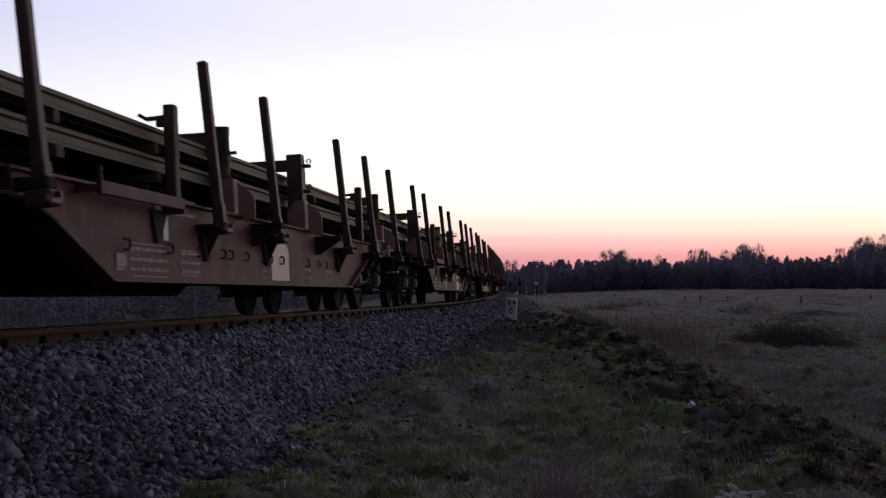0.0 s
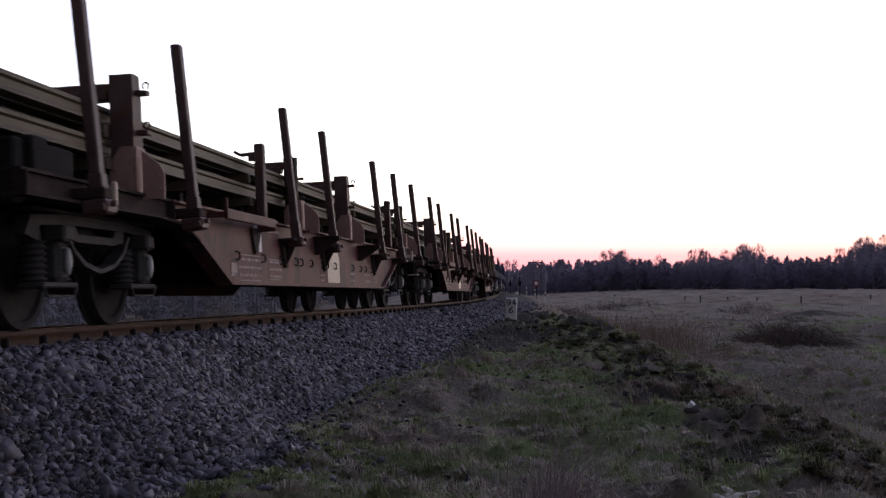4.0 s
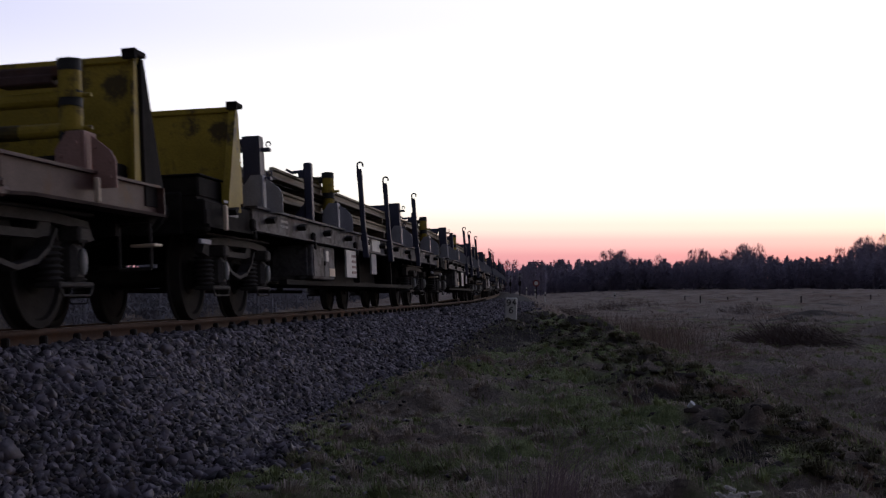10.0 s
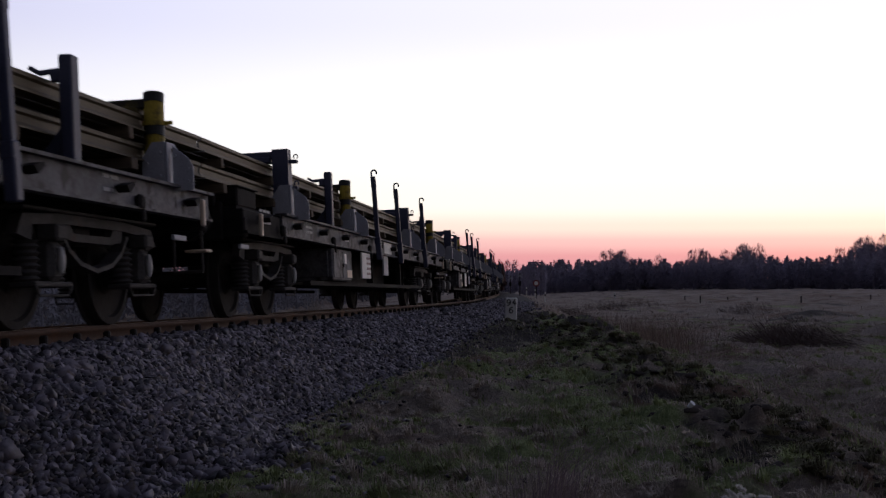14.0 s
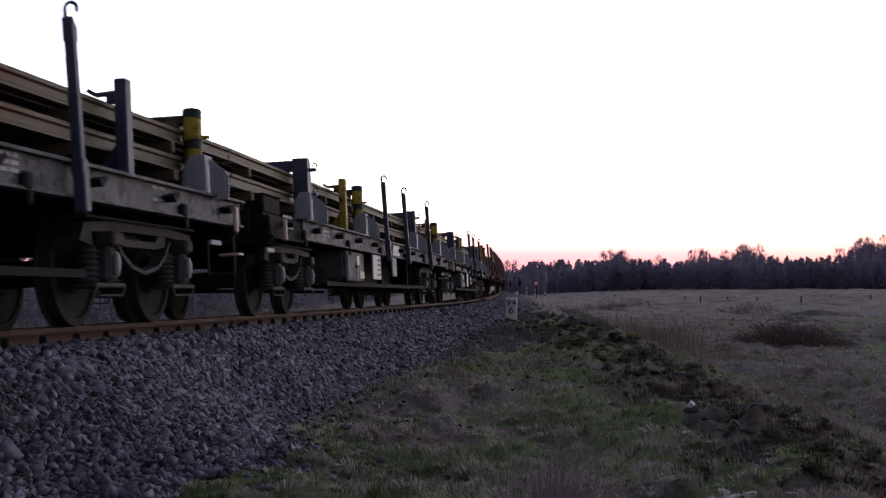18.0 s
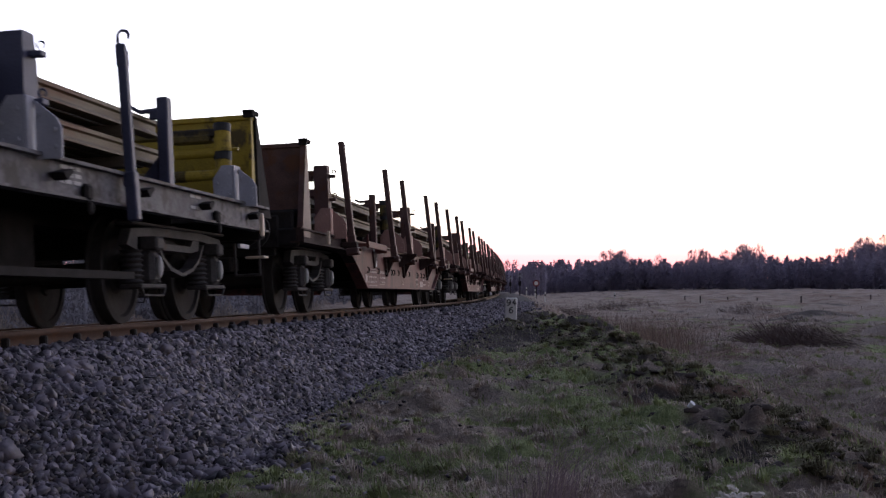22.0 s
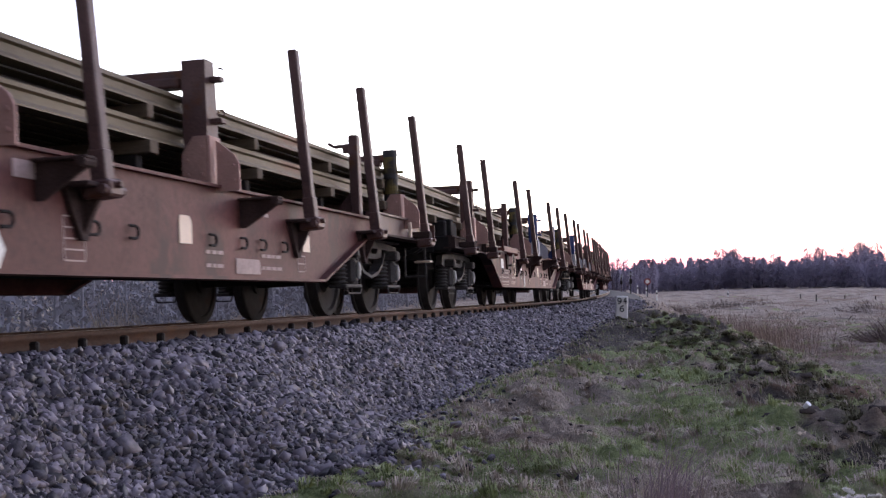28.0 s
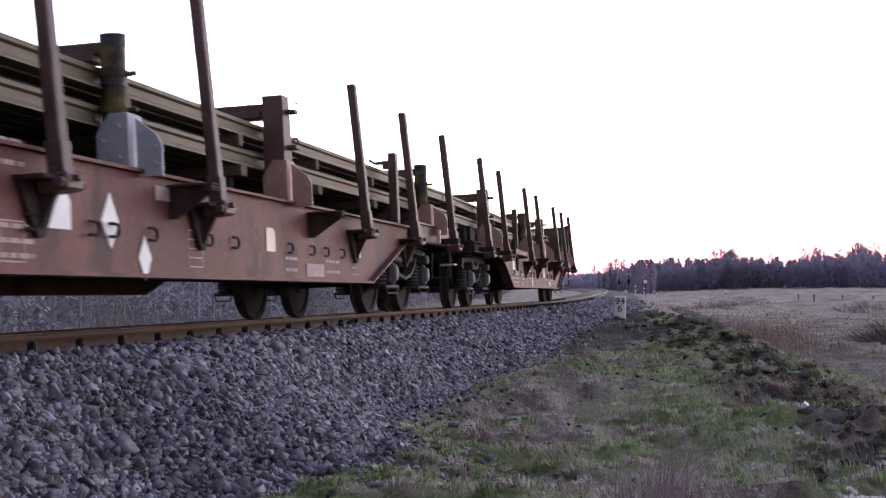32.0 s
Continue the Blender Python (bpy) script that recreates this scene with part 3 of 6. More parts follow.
def m_gusset():
    bm = B()
    prism(bm, [(-0.24, 0.87), (0.24, 0.87), (0.04, 0.54), (-0.04, 0.54)], -0.02, 0.02)
    box(bm, -0.24, 0.24, -0.17, 0.02, 0.84, 0.87, 0.006)
    prism(bm, [(0.0, 0.54), (0.02, 0.85), (-0.16, 0.85)], -0.02, 0.02, "x")
    rod(bm, (0.10, -0.15, 0.885), (0.20, -0.15, 0.885), 0.028, 8)
    return bm


def m_thick_post(top):
    """A box-section clamp post, seen broadside on: it narrows to the top on its rear edge."""
    bm = B()
    prism(bm, [(-0.10, 1.04), (0.12, 1.04), (0.12, top - 0.22), (0.08, top), (-0.10, top)], -0.12, 0.07)
    for z in (top - 0.14, top - 0.46):
        box(bm, -0.02, 0.08, -0.21, -0.115, z - 0.025, z + 0.015, 0.006)
        ring(bm, (0.03, -0.19, z + 0.055), 0.026, 0.008, "yz", -60, 240, 10)
    return bm


def m_post_foot(h0):
    """Two bolted plates across the wagon, one against the post, one outboard of it, with a fin between them."""
    bm = B()
    prism(bm, [(-0.125, h0), (0.075, h0), (0.075, h0 + 0.24), (-0.02, h0 + 0.37), (-0.125, h0 + 0.37)], -0.135, -0.115, "x")
    prism(bm, [(-0.165, h0 - 0.05), (-0.345, h0 - 0.05), (-0.345, h0 + 0.15), (-0.31, h0 + 0.22), (-0.165, h0 + 0.34)], -0.05, -0.03, "x")
    box(bm, -0.13, 0.10, -0.147, -0.127, h0 - 0.05, h0 + 0.37, 0.006)
    for py, pz in ((0.03, 0.08), (0.03, 0.19), (-0.085, 0.08), (-0.085, 0.28)):
        rod(bm, (-0.135, py, h0 + pz), (-0.155, py, h0 + pz), 0.015, 6)
    for py, pz in ((-0.30, 0.03), (-0.30, 0.14), (-0.19, 0.25)):
        rod(bm, (-0.05, py, h0 + pz), (-0.07, py, h0 + pz), 0.015, 6)
    return bm


def m_round_post(z0, z1):
    bm = B()
    rod(bm, (0, 0, z0), (0, 0, z1), 0.086, 16)
    rod(bm, (0, 0, z1), (0, 0, z1 + 0.025), 0.08, 16)
    for z in (z1 - 0.26, z1 - 0.50):
        rod(bm, (0, 0, z), (0, 0, z + 0.035), 0.099, 16)
        rod(bm, (0, -0.10, z + 0.018), (0, -0.16, z + 0.018), 0.018, 6)
    return bm


def m_band(z0, z1, tilt):
    bm = B()
    bmesh.ops.create_cone(bm, cap_ends=True, segments=18, radius1=0.09, radius2=0.09, depth=z1 - z0, matrix=T3((0, 0, (z0 + z1) / 2)) @ Matrix.Rotation(tilt, 4, "Y"))
    return bm


def m_clamp(y, z):
    """The bar across the load, between two posts."""
    bm = B()
    box(bm, -0.06, 0.06, -y, y, z, z + 0.09, 0.015)
    box(bm, -0.085, 0.085, -y * 0.92, -y * 0.55, z - 0.05, z + 0.03, 0.015)
    box(bm, -0.085, 0.085, y * 0.55, y * 0.92, z - 0.05, z + 0.03, 0.015)
    return bm


def m_short_post(z0, z1):
    bm = B()
    box(bm, -0.07, 0.07, -0.05, 0.05, z0, z1, 0.012)
    prism(bm, [(0.04, z0), (0.30, z0), (0.04, z0 + 0.30)], -0.02, 0.02, "x")
    return bm


def m_handle(z):
    """A locking handle that reaches from the post in over the load."""
    bm = B()
    rod(bm, (0, 0.0, z - 0.10), (0, 0.22, z - 0.115), 0.022, 6)
    rod(bm, (0, 0.22, z - 0.115), (-0.02, 0.29, z - 0.07), 0.017, 6)
    box(bm, -0.035, 0.035, 0.04, 0.13, z - 0.19, z - 0.10, 0.01)
    return bm


def m_outrigger():
    """A triangular bracket across the wagon, under a post."""
    bm = B()
    prism(bm, [(0.0, 0.96), (-0.33, 0.96), (-0.33, 0.92), (-0.05, 0.74), (0.0, 0.74)], -0.015, 0.015, "x")
    box(bm, -0.06, 0.06, -0.34, 0.0, 0.955, 0.975, 0.005)
    rod(bm, (-0.07, -0.31, 0.94), (0.07, -0.31, 0.94), 0.03, 8)
    return bm


def outline(bm, x, z, w, h, y, cols=1, rows=1, t=0.010):
    """A painted table: thin lines round and through it."""
    for i in range(cols + 1):
        px = x + w * i / cols
        box(bm, px - t / 2, px + t / 2, y - 0.003, y, z, z + h)
    for i in range(rows + 1):
        pz = z + h * i / rows
        box(bm, x + t / 2, x + w - t / 2, y - 0.0035, y - 0.0005, pz - t / 2, pz + t / 2)
    return bm


def m_buffer():
    bm = B()
    rod(bm, (0, 0, 0), (0.33, 0, 0), 0.10, 14)
    rod(bm, (0.30, 0, 0), (0.56, 0, 0), 0.075, 14)
    rod(bm, (0.56, 0, 0), (0.61, 0, 0), 0.23, 20)
    box(bm, -0.03, 0.02, -0.2, 0.2, -0.2, 0.2, 0.02)
    return bm


def add_ends(wagon, L, zb, paint):
    for e in (-1, 1):
        turn = Matrix.Identity(4) if e > 0 else Matrix.Rotation(math.pi, 4, "Z")
        x = L / 2 - 0.62
        for y in (-0.875, 0.875):
            part("buffer", shared("buffer", m_buffer, M_DARK, False), None, wagon, "", turn @ T3((x, y, 1.0)))
        part("headstock", shared("headstock" + paint.name, lambda: box(B(), -0.16, 0.0, -1.3, 1.3, 0.82, 1.04, 0.02), paint), None, wagon, "", turn @ T3((x, 0, 0)))
        part("buffer_beam_plate", shared("beam_plate", lambda: box(B(), 0.0, 0.02, -0.3, 0.3, 0.84, 1.03, 0.006), M_DARK), None, wagon, "", turn @ T3((x, 0, 0)))
        part("coupling", shared("coupling", lambda: ring(rod(B(), (0, 0, 0.98), (0.42, 0, 0.95), 0.05), (0.42, 0, 0.80), 0.13, 0.03, "yz"), M_DARK), None, wagon, "", turn @ T3((x, 0, 0)))
        part("shunter_handle", shared("shunter_handle", lambda: rod(rod(rod(B(), (0, -1.22, 0.9), (0, -1.22, 0.45), 0.016), (0, -1.22, 0.45), (0, -0.95, 0.45), 0.016), (0, -0.95, 0.45), (0, -0.95, 0.9), 0.016), M_BOGIE), None, wagon, "", turn @ T3((x + 0.05, 0, 0)))
        part("step_plate", shared("step_plate", lambda: box(B(), -0.16, 0.02, -1.33, -1.12, 0.62, 0.645, 0.006), M_CREAM), None, wagon, "pale worn step", turn @ T3((x, 0, 0)))


def bars(bm, x, z, w, h, rows, y, thick=0.004):
    """Unreadable small lettering: rows of short bars."""
    rng = random.Random(int(x * 100) + rows)
    for i in range(rows):
        zz = z + h * (rows - 1 - i) / max(1, rows - 1)
        px = x
        while px < x + w:
            d = rng.uniform(0.05, 0.16)
            box(bm, px, min(px + d, x + w), y - thick, y, zz, zz + 0.028)
            px += d + 0.025
    return bm


def brown_wagon(marks):
    """A fish-bellied stake wagon; marks: which panels its side carries."""
    L = LB
    wagon = new("stake_wagon")
    x_of = lambda off: off - L / 2
    yb = 1.30

    a, b = x_of(0.62), x_of(L - 0.62)
    low = [(a, 0.87), (x_of(3.2), 0.87), (x_of(3.9), 0.83), (x_of(4.3), 0.71), (x_of(5.3), 0.34), (x_of(L - 5.55), 0.34), (x_of(L - 3.85), 0.83), (x_of(L - 3.1), 0.87), (b, 0.87)]
    def flange(bm, p, q):
        m = T3(((p[0] + q[0]) / 2, 0, (p[1] + q[1]) / 2)) @ Matrix.Rotation(-math.atan2(q[1] - p[1], q[0] - p[0]), 4, "Y")
        d = math.hypot(q[0] - p[0], q[1] - p[1]) / 2 + 0.012
        box(bm, -d, d, -0.085, 0.085, -0.012, 0.012, 0, m)

    def side():
        bm = B()
        prism(bm, [(x_of(3.62), 0.845)] + low[2:7] + [(x_of(L - 3.55), 0.845), (x_of(L - 3.55), DECK - 0.02), (x_of(3.62), DECK - 0.02)], -0.012, 0.012)
        # the bottom flange follows the edge, the top one carries the deck
        for p, q in list(zip(low, low[1:]))[3:6]:
            flange(bm, p, q)
        box(bm, x_of(3.62), x_of(L - 3.55), -0.06, 0.045, DECK - 0.022, DECK)
        return bm

    def end(lo, hi):
        top = DECK if lo < 5 else 1.12
        bm = box(B(), x_of(lo), x_of(hi), -0.012, 0.012, 0.875, top - 0.02)
        box(bm, x_of(lo), x_of(hi), -0.05, 0.045, top - 0.022, top)
        for c in (lo + 0.02, hi - 0.02):
            box(bm, x_of(c) - 0.012, x_of(c) + 0.012, -0.08, 0.05, 0.88, top - 0.021)
        return bm

    def end_flange(lo):
        bm = B()
        for p, q in list(zip(low, low[1:]))[slice(0, 3) if lo < 5 else slice(6, 8)]:
            flange(bm, p, q)
        return bm

    for s in (-1, 1):
        for lo in (0, 10):
            part("end_flange", shared("end_flange_%d" % lo, lambda: end_flange(lo), M_SOOT_SHADE), None, wagon, "", T3((0, s * (yb - 0.004), 0)))
        part("side_girder", shared("brown_side", side, M_BROWN), None, wagon, "fish-bellied side girder in faded brown paint", T3((0, s * yb, 0)))
        # the front end web is coloured dark for its set-back shade and soot
        part("girder_end", shared("girder_end_a", lambda: end(0.62, 3.615), M_SOOT_SHADE), None, wagon, "girder end over the bogie, darkened for soot and flange shade", T3((0, s * (yb - 0.004), 0)))
        part("girder_end", shared("girder_end_b", lambda: end(L - 3.545, L - 0.62), M_STAKE), None, wagon, "brown girder end over the bogie", T3((0, s * (yb - 0.004), 0)))
    part("deck", shared("brown_deck", lambda: box(B(), x_of(0.62), x_of(L - 0.62), -yb + 0.1, yb - 0.1, 0.97, DECK - 0.028, 0), M_DARK), None, wagon)
    for off in (1.35, L - 1.35):
        part("end_bolster", shared("end_bolster", lambda: box(box(B(), -0.5, 0.5, -1.2, 1.2, DECK - 0.03, 1.27, 0.02), -0.34, -0.1, -1.26, 1.26, DECK - 0.03, 1.29, 0.015), M_DARK), None, wagon, "dark beam under the ends of the load", T3((x_of(off), 0, 0)))
    part("centre_sill", shared("centre_sill", lambda: box(box(B(), x_of(0.7), x_of(L - 0.7), -0.3, 0.3, 0.86, 0.98), x_of(4.6), x_of(L - 4.6), -0.34, 0.34, 0.42, 0.9), M_DARK), None, wagon)
    for off in (5.6, 8.2, 10.15, 12.1, 14.7):
        part("crossbeam", shared("crossbeam", lambda: box(B(), -0.06, 0.06, -1.2, 1.2, 0.5, 0.98), M_DARK), None, wagon, "", T3((x_of(off), 0, 0)))
    for off in (0.72, L - 0.72):
        part("brake_gear", shared("brake_gear", lambda: box(box(B(), -0.05, 0.05, -1.0, 1.0, 0.72, 0.86), -0.2, 0.2, -0.5, -0.2, 0.55, 0.72, 0.02), M_DARK), None, wagon, "", T3((x_of(off), 0, 0)))
    for off in BROWN_STAKES:
        if off in marks.get("skip", ()):
            continue
        off = marks.get("moved", {}).get(off, off)
        over = off < 4.0 or off > L - 3.6
        for s in (-1, 1):
            lean = Matrix.Rotation(radians(-4.2), 4, "X") if s < 0 else Matrix.Rotation(radians(4.2), 4, "X")
            stake = part("stake", shared("stake", lambda: m_stake(1.53), M_STAKE), None, wagon, "dark steel side stake, slightly leaning", T3((x_of(off), s * (yb + 0.175), 0.87)) @ lean)
            if over:
                part("stake_socket", shared("stake_socket", lambda: box(B(), -0.075, 0.075, -0.12, 0.12, 0.89, 0.97, 0.01), M_SOOT_SHADE), None, wagon, "", T3((x_of(off), s * (yb + 0.12), 0)))
            else:
                turn = Matrix.Identity(4) if s < 0 else Matrix.Rotation(math.pi, 4, "Z")
                part("stake_bracket", shared("gusset", m_gusset, M_SOOT_SHADE), None, wagon, "", T3((x_of(off), s * (yb + 0.03), 0)) @ turn)
    for off in (9.55, 12.75):
        for s in (-1, 1):
            turn = Matrix.Identity(4) if s < 0 else Matrix.Rotation(math.pi, 4, "Z")
            part("outrigger", shared("outrigger", m_outrigger, M_SOOT_SHADE), None, wagon, "", T3((x_of(off), s * (yb + 0.013), 0)) @ turn)
    for k, off in enumerate((3.0, 12.3)):
        off = marks.get("moved", {}).get(off, off)
        for s in (-1, 1):
            turn = Matrix.Identity(4) if s < 0 else Matrix.Scale(-1, 4, (0, 1, 0))
            post = part("clamp_post", shared("thick_post_" + marks["post"][k].name, lambda: m_thick_post(2.0), marks["post"][k]), None, wagon, "box-section clamp post", T3((x_of(off), s * 1.16, 0)))
            part("post_foot", shared("brown_foot" + marks["foot"][k].name, lambda: m_post_foot(DECK + 0.004), marks["foot"][k]), None, post, "faded foot plate of the post", turn)
        part("clamp_bar", shared("clamp_bar_b", lambda: m_clamp(1.16, 1.85), M_STAKE), None, wagon, "", T3((x_of(off), 0, 0)))
    for k, off in enumerate((9.1, 18.4)):
        for s in (-1, 1):
            post = part("round_post", shared("round_post" + marks.get("round", M_YELLOWOLD).name, lambda: m_round_post(DECK, 1.93), marks.get("round", M_YELLOWOLD)), None, wagon, "dirty yellow and black striped round post", T3((x_of(off), s * 1.14, 0)))
            for z0, z1 in ((1.87, 1.957), (1.60, 1.72), (1.32, 1.44)):
                part("band", shared("band%.2f" % z0, lambda z0=z0, z1=z1: m_band(z0, z1, 0.12 if z0 < 1.7 else 0.0), M_BLACKPAINT), None, post)
            turn = Matrix.Identity(4) if s < 0 else Matrix.Scale(-1, 4, (0, 1, 0))
            part("post_foot", shared("brown_foot" + marks["foot2"][k].name, lambda: m_post_foot(DECK + 0.004), marks["foot2"][k]), None, post, "faded foot plate of the post", turn)
        part("clamp_bar", shared("clamp_bar_y", lambda: m_clamp(1.12, 1.82), M_STAKE), None, wagon, "", T3((x_of(off), 0, 0)))
    for k, off in enumerate((7.3, 16.6)):
        for s in (-1, 1):
            post = part("short_post", shared("short_post_" + marks["short"][k].name, lambda: m_short_post(DECK, 1.93), marks["short"][k]), None, wagon, "", T3((x_of(off), s * 1.2, 0)) @ (Matrix.Identity(4) if s < 0 else Matrix.Rotation(math.pi, 4, "Z")))
            part("handle", shared("handle_b", lambda: m_handle(1.93), M_STAKE), None, post)
    for off in marks["wheel"]:
        wheel = part("hand_wheel", ring(ring(B(), (0, 0, 0), 0.19, 0.014, "xz", 0, 360, 20), (0, 0, 0), 0.03, 0.02, "xz", 0, 360, 8), M_CREAM, wagon, "pale brake hand wheel", T3((x_of(off), -(yb + 0.14), 0.73)))
        part("spokes", rod(rod(rod(B(), (-0.18, 0, 0), (0.18, 0, 0), 0.009, 6), (0, 0, -0.18), (0, 0, 0.18), 0.009, 6), (0, 0, 0), (0, 0.13, 0), 0.018, 6), M_BOGIE, wheel)
    # folded ledge, rope eyes, holders and panels on the camera's side and the other
    for s in (-1, 1):
        y = s * (yb + 0.012)
        turn = Matrix.Identity(4) if s < 0 else Matrix.Rotation(math.pi, 4, "Z")
        for off in (4.75,) if s < 0 else (L - 4.75,):
            part("ledge", shared("ledge", lambda: box(box(box(B(), 0, 1.9, -0.20, -0.16, 0.93, 1.03, 0.008), 0.0, 0.05, -0.2, 0.0, 0.95, 1.0), 1.85, 1.9, -0.2, 0.0, 0.90, 1.0), M_BROWN), None, wagon, "", T3((x_of(off), y, 0)) @ turn)
            part("ledge_upright", shared("ledge_upright", lambda: box(B(), 0.0, 0.03, -0.20, -0.17, 1.0, 1.13, 0.006), M_BROWN), None, wagon, "", T3((x_of(off), y, 0)) @ turn)
            part("ledge_bracket", shared("ledge_bracket", lambda: prism(B(), [(1.55, 0.93), (1.95, 0.93), (1.72, 0.66), (1.66, 0.66)], -0.03, -0.002), M_SOOT_SHADE), None, wagon, "", T3((x_of(off), y, 0)) @ turn)
        for off in (5.7, 6.75, 7.6, 8.35, 8.62, 9.2, 10.2, 10.75, 12.1, 12.75, 13.2, 13.75):
            part("rope_eye", shared("rope_eye", lambda: rod(rod(ring(B(), (0, -0.035, 0.0), 0.04, 0.010, "xz", -90, 90, 8), (0, -0.035, 0.04), (-0.08, -0.03, 0.04), 0.010, 6), (0, -0.035, -0.04), (-0.08, -0.03, -0.04), 0.010, 6), M_DARK), None, wagon, "", T3((x_of(off), y - (0.0 if s < 0 else -0.07), 0.62)))
    for x, z, w, h, kind in marks["panels"]:
        y = -(yb + 0.014)
        mt = {"cream": M_CREAM, "white": M_WHITE, "faded": M_FADED}[kind]
        cut = min(w, h) * 0.22
        part("panel", prism(B(), [(x_of(x), z), (x_of(x + w), z), (x_of(x + w), z + h - cut), (x_of(x + w) - cut, z + h), (x_of(x) + cut * 0.5, z + h), (x_of(x), z + h - cut * 0.5)], y - 0.006, y), mt, wagon, "pale panel on the girder")
    for x, z, r in marks["diamonds"]:
        y = -(yb + 0.014)
        part("diamond_panel", prism(B(), [(x_of(x) - r, z), (x_of(x), z - r * 1.5), (x_of(x) + r, z), (x_of(x), z + r * 1.5)], y - 0.005, y), M_WHITE, wagon, "white diamond-shaped plate")
    bm = B()
    for x, z, w, h, rows in marks["text"]:
        bars(bm, x_of(x), z, w, h, rows, -(yb + 0.013))
    yl = -(yb + 0.0125)
    outline(bm, x_of(5.85), 0.38, 0.85, 0.26, yl, 2, 2)
    outline(bm, x_of(7.05), 0.40, 0.5, 0.22, yl, 2, 2)
    outline(bm, x_of(9.85), 0.42, 0.26, 0.26, yl, 1, 4)
    outline(bm, x_of(14.15), 0.42, 0.2, 0.14, yl, 1, 2)
    bars(bm, x_of(6.95), 0.92, 0.62, 0.12, 2, yl)
    part("lettering", bm, M_FADED, wagon, "faded small lettering")["kind"] = "stuff"
    for off in (BOGIE_AT, L - BOGIE_AT):
        add_bogie(wagon, x_of(off))
    for off in (2.1, L - 2.1):
        part("pin", shared("pin", lambda: box(B(), -0.02, 0.02, -1.42, -1.38, 0.88, 1.06, 0.008), M_CREAM), None, wagon, "", T3((x_of(off), 0, 0)))
    add_ends(wagon, L, 0.9, M_DARK)
    return wagon


def grey_wagon(marks=0):
    L = LG
    wagon = new("stake_wagon")
    x_of = lambda off: off - L / 2
    yb = 1.30

    def sole():
        a, b = x_of(2.3), x_of(L - 0.62)
        return prism(B(), [(-0.05, 0.90), (0.05, 0.90), (0.05, 0.92), (0.012, 0.92), (0.012, 1.14), (0.07, 1.14), (0.07, 1.165), (-0.07, 1.165), (-0.07, 1.14), (-0.012, 1.14), (-0.012, 0.92), (-0.05, 0.92)], a, b, "x")

    for s in (-1, 1):
        part("sole_bar", shared("sole_bar", sole, M_GREY), None, wagon, "grey steel sole bar, chalky and stained", T3((0, s * yb, 0)))
    part("end_frame", shared("end_frame", lambda: box(box(B(), x_of(0.62), x_of(2.3), -1.29, 1.29, 0.86, 1.12, 0.015), x_of(0.62), x_of(2.25), -1.33, 1.33, 0.86, 0.89), M_DARK), None, wagon, "black end frame over the bogie")
    part("end_chest", shared("end_chest", lambda: box(box(B(), x_of(0.75), x_of(1.55), -1.2, 1.2, 1.152, 1.36, 0.02), x_of(0.72), x_of(1.58), -1.22, 1.22, 1.355, 1.372, 0.006), M_DARK), None, wagon, "low black chest across the deck")
    part("deck", shared("grey_deck", lambda: box(B(), x_of(0.62), x_of(L - 0.62), -yb + 0.08, yb - 0.08, 1.11, 1.15), M_DARK), None, wagon)
    part("centre_sill", shared("grey_sill", lambda: box(box(B(), x_of(0.7), x_of(L - 0.7), -0.3, 0.3, 0.86, 1.12), x_of(4.5), x_of(L - 4.5), -0.45, 0.45, 0.42, 0.93), M_DARK), None, wagon)
    for s in (-1, 1):
        part("truss_beam", shared("truss_beam", lambda: box(B(), x_of(4.3), x_of(L - 4.3), -0.05, 0.05, 0.36, 0.42), M_DARK), None, wagon, "", T3((0, s * 1.15, 0)))
        for off in (6.6, 10.1, 13.6):
            part("truss_post", shared("truss_post", lambda: box(B(), -0.05, 0.05, -0.05, 0.05, 0.40, 0.94), M_DARK), None, wagon, "", T3((x_of(off), s * 1.05, 0)))
    for off in (8.88, 11.5, 15.32):
        for s in (-1, 1):
            part("stake", shared("hook_stake", lambda: m_hook_stake(1.04), M_BLUE), None, wagon, "dark blue hook-topped stake", T3((x_of(off), s * (yb + 0.10), 1.07)) @ Matrix.Rotation(radians(2.0 * s), 4, "X"))
    for off in (2.95, 13.85):
        for s in (-1, 1):
            turn = Matrix.Identity(4) if s < 0 else Matrix.Scale(-1, 4, (0, 1, 0))
            post = part("clamp_post", shared("blue_post", lambda: m_thick_post(1.97), M_BLUE), None, wagon, "dark blue box-section clamp post", T3((x_of(off), s * 1.16, 0)))
            part("post_foot", shared("grey_foot", lambda: m_post_foot(1.167), M_GREYPALE), None, post, "pale grey foot plate", turn)
        part("clamp_bar", shared("clamp_bar_g", lambda: m_clamp(1.16, 1.86), M_BLUE), None, wagon, "", T3((x_of(off), 0, 0)))
    for off in (7.45, 18.65):
        for s in (-1, 1):
            post = part("round_post", shared("round_post_g", lambda: m_round_post(1.165, 1.955), M_YELLOW), None, wagon, "yellow and black striped round post", T3((x_of(off), s * 1.14, 0)))
            for z0, z1 in ((1.89, 1.975), (1.60, 1.73), (1.36, 1.48)):
                part("band", shared("band_g%.2f" % z0, lambda z0=z0, z1=z1: m_band(z0, z1, 0.18), M_BLACKPAINT), None, post)
            turn = Matrix.Identity(4) if s < 0 else Matrix.Scale(-1, 4, (0, 1, 0))
            part("post_foot", shared("grey_foot", lambda: m_post_foot(1.167), M_GREYPALE), None, post, "pale grey foot plate", turn)
        part("clamp_bar", shared("clamp_bar_gy", lambda: m_clamp(1.12, 1.84), M_YELLOWOLD), None, wagon, "", T3((x_of(off), 0, 0)))
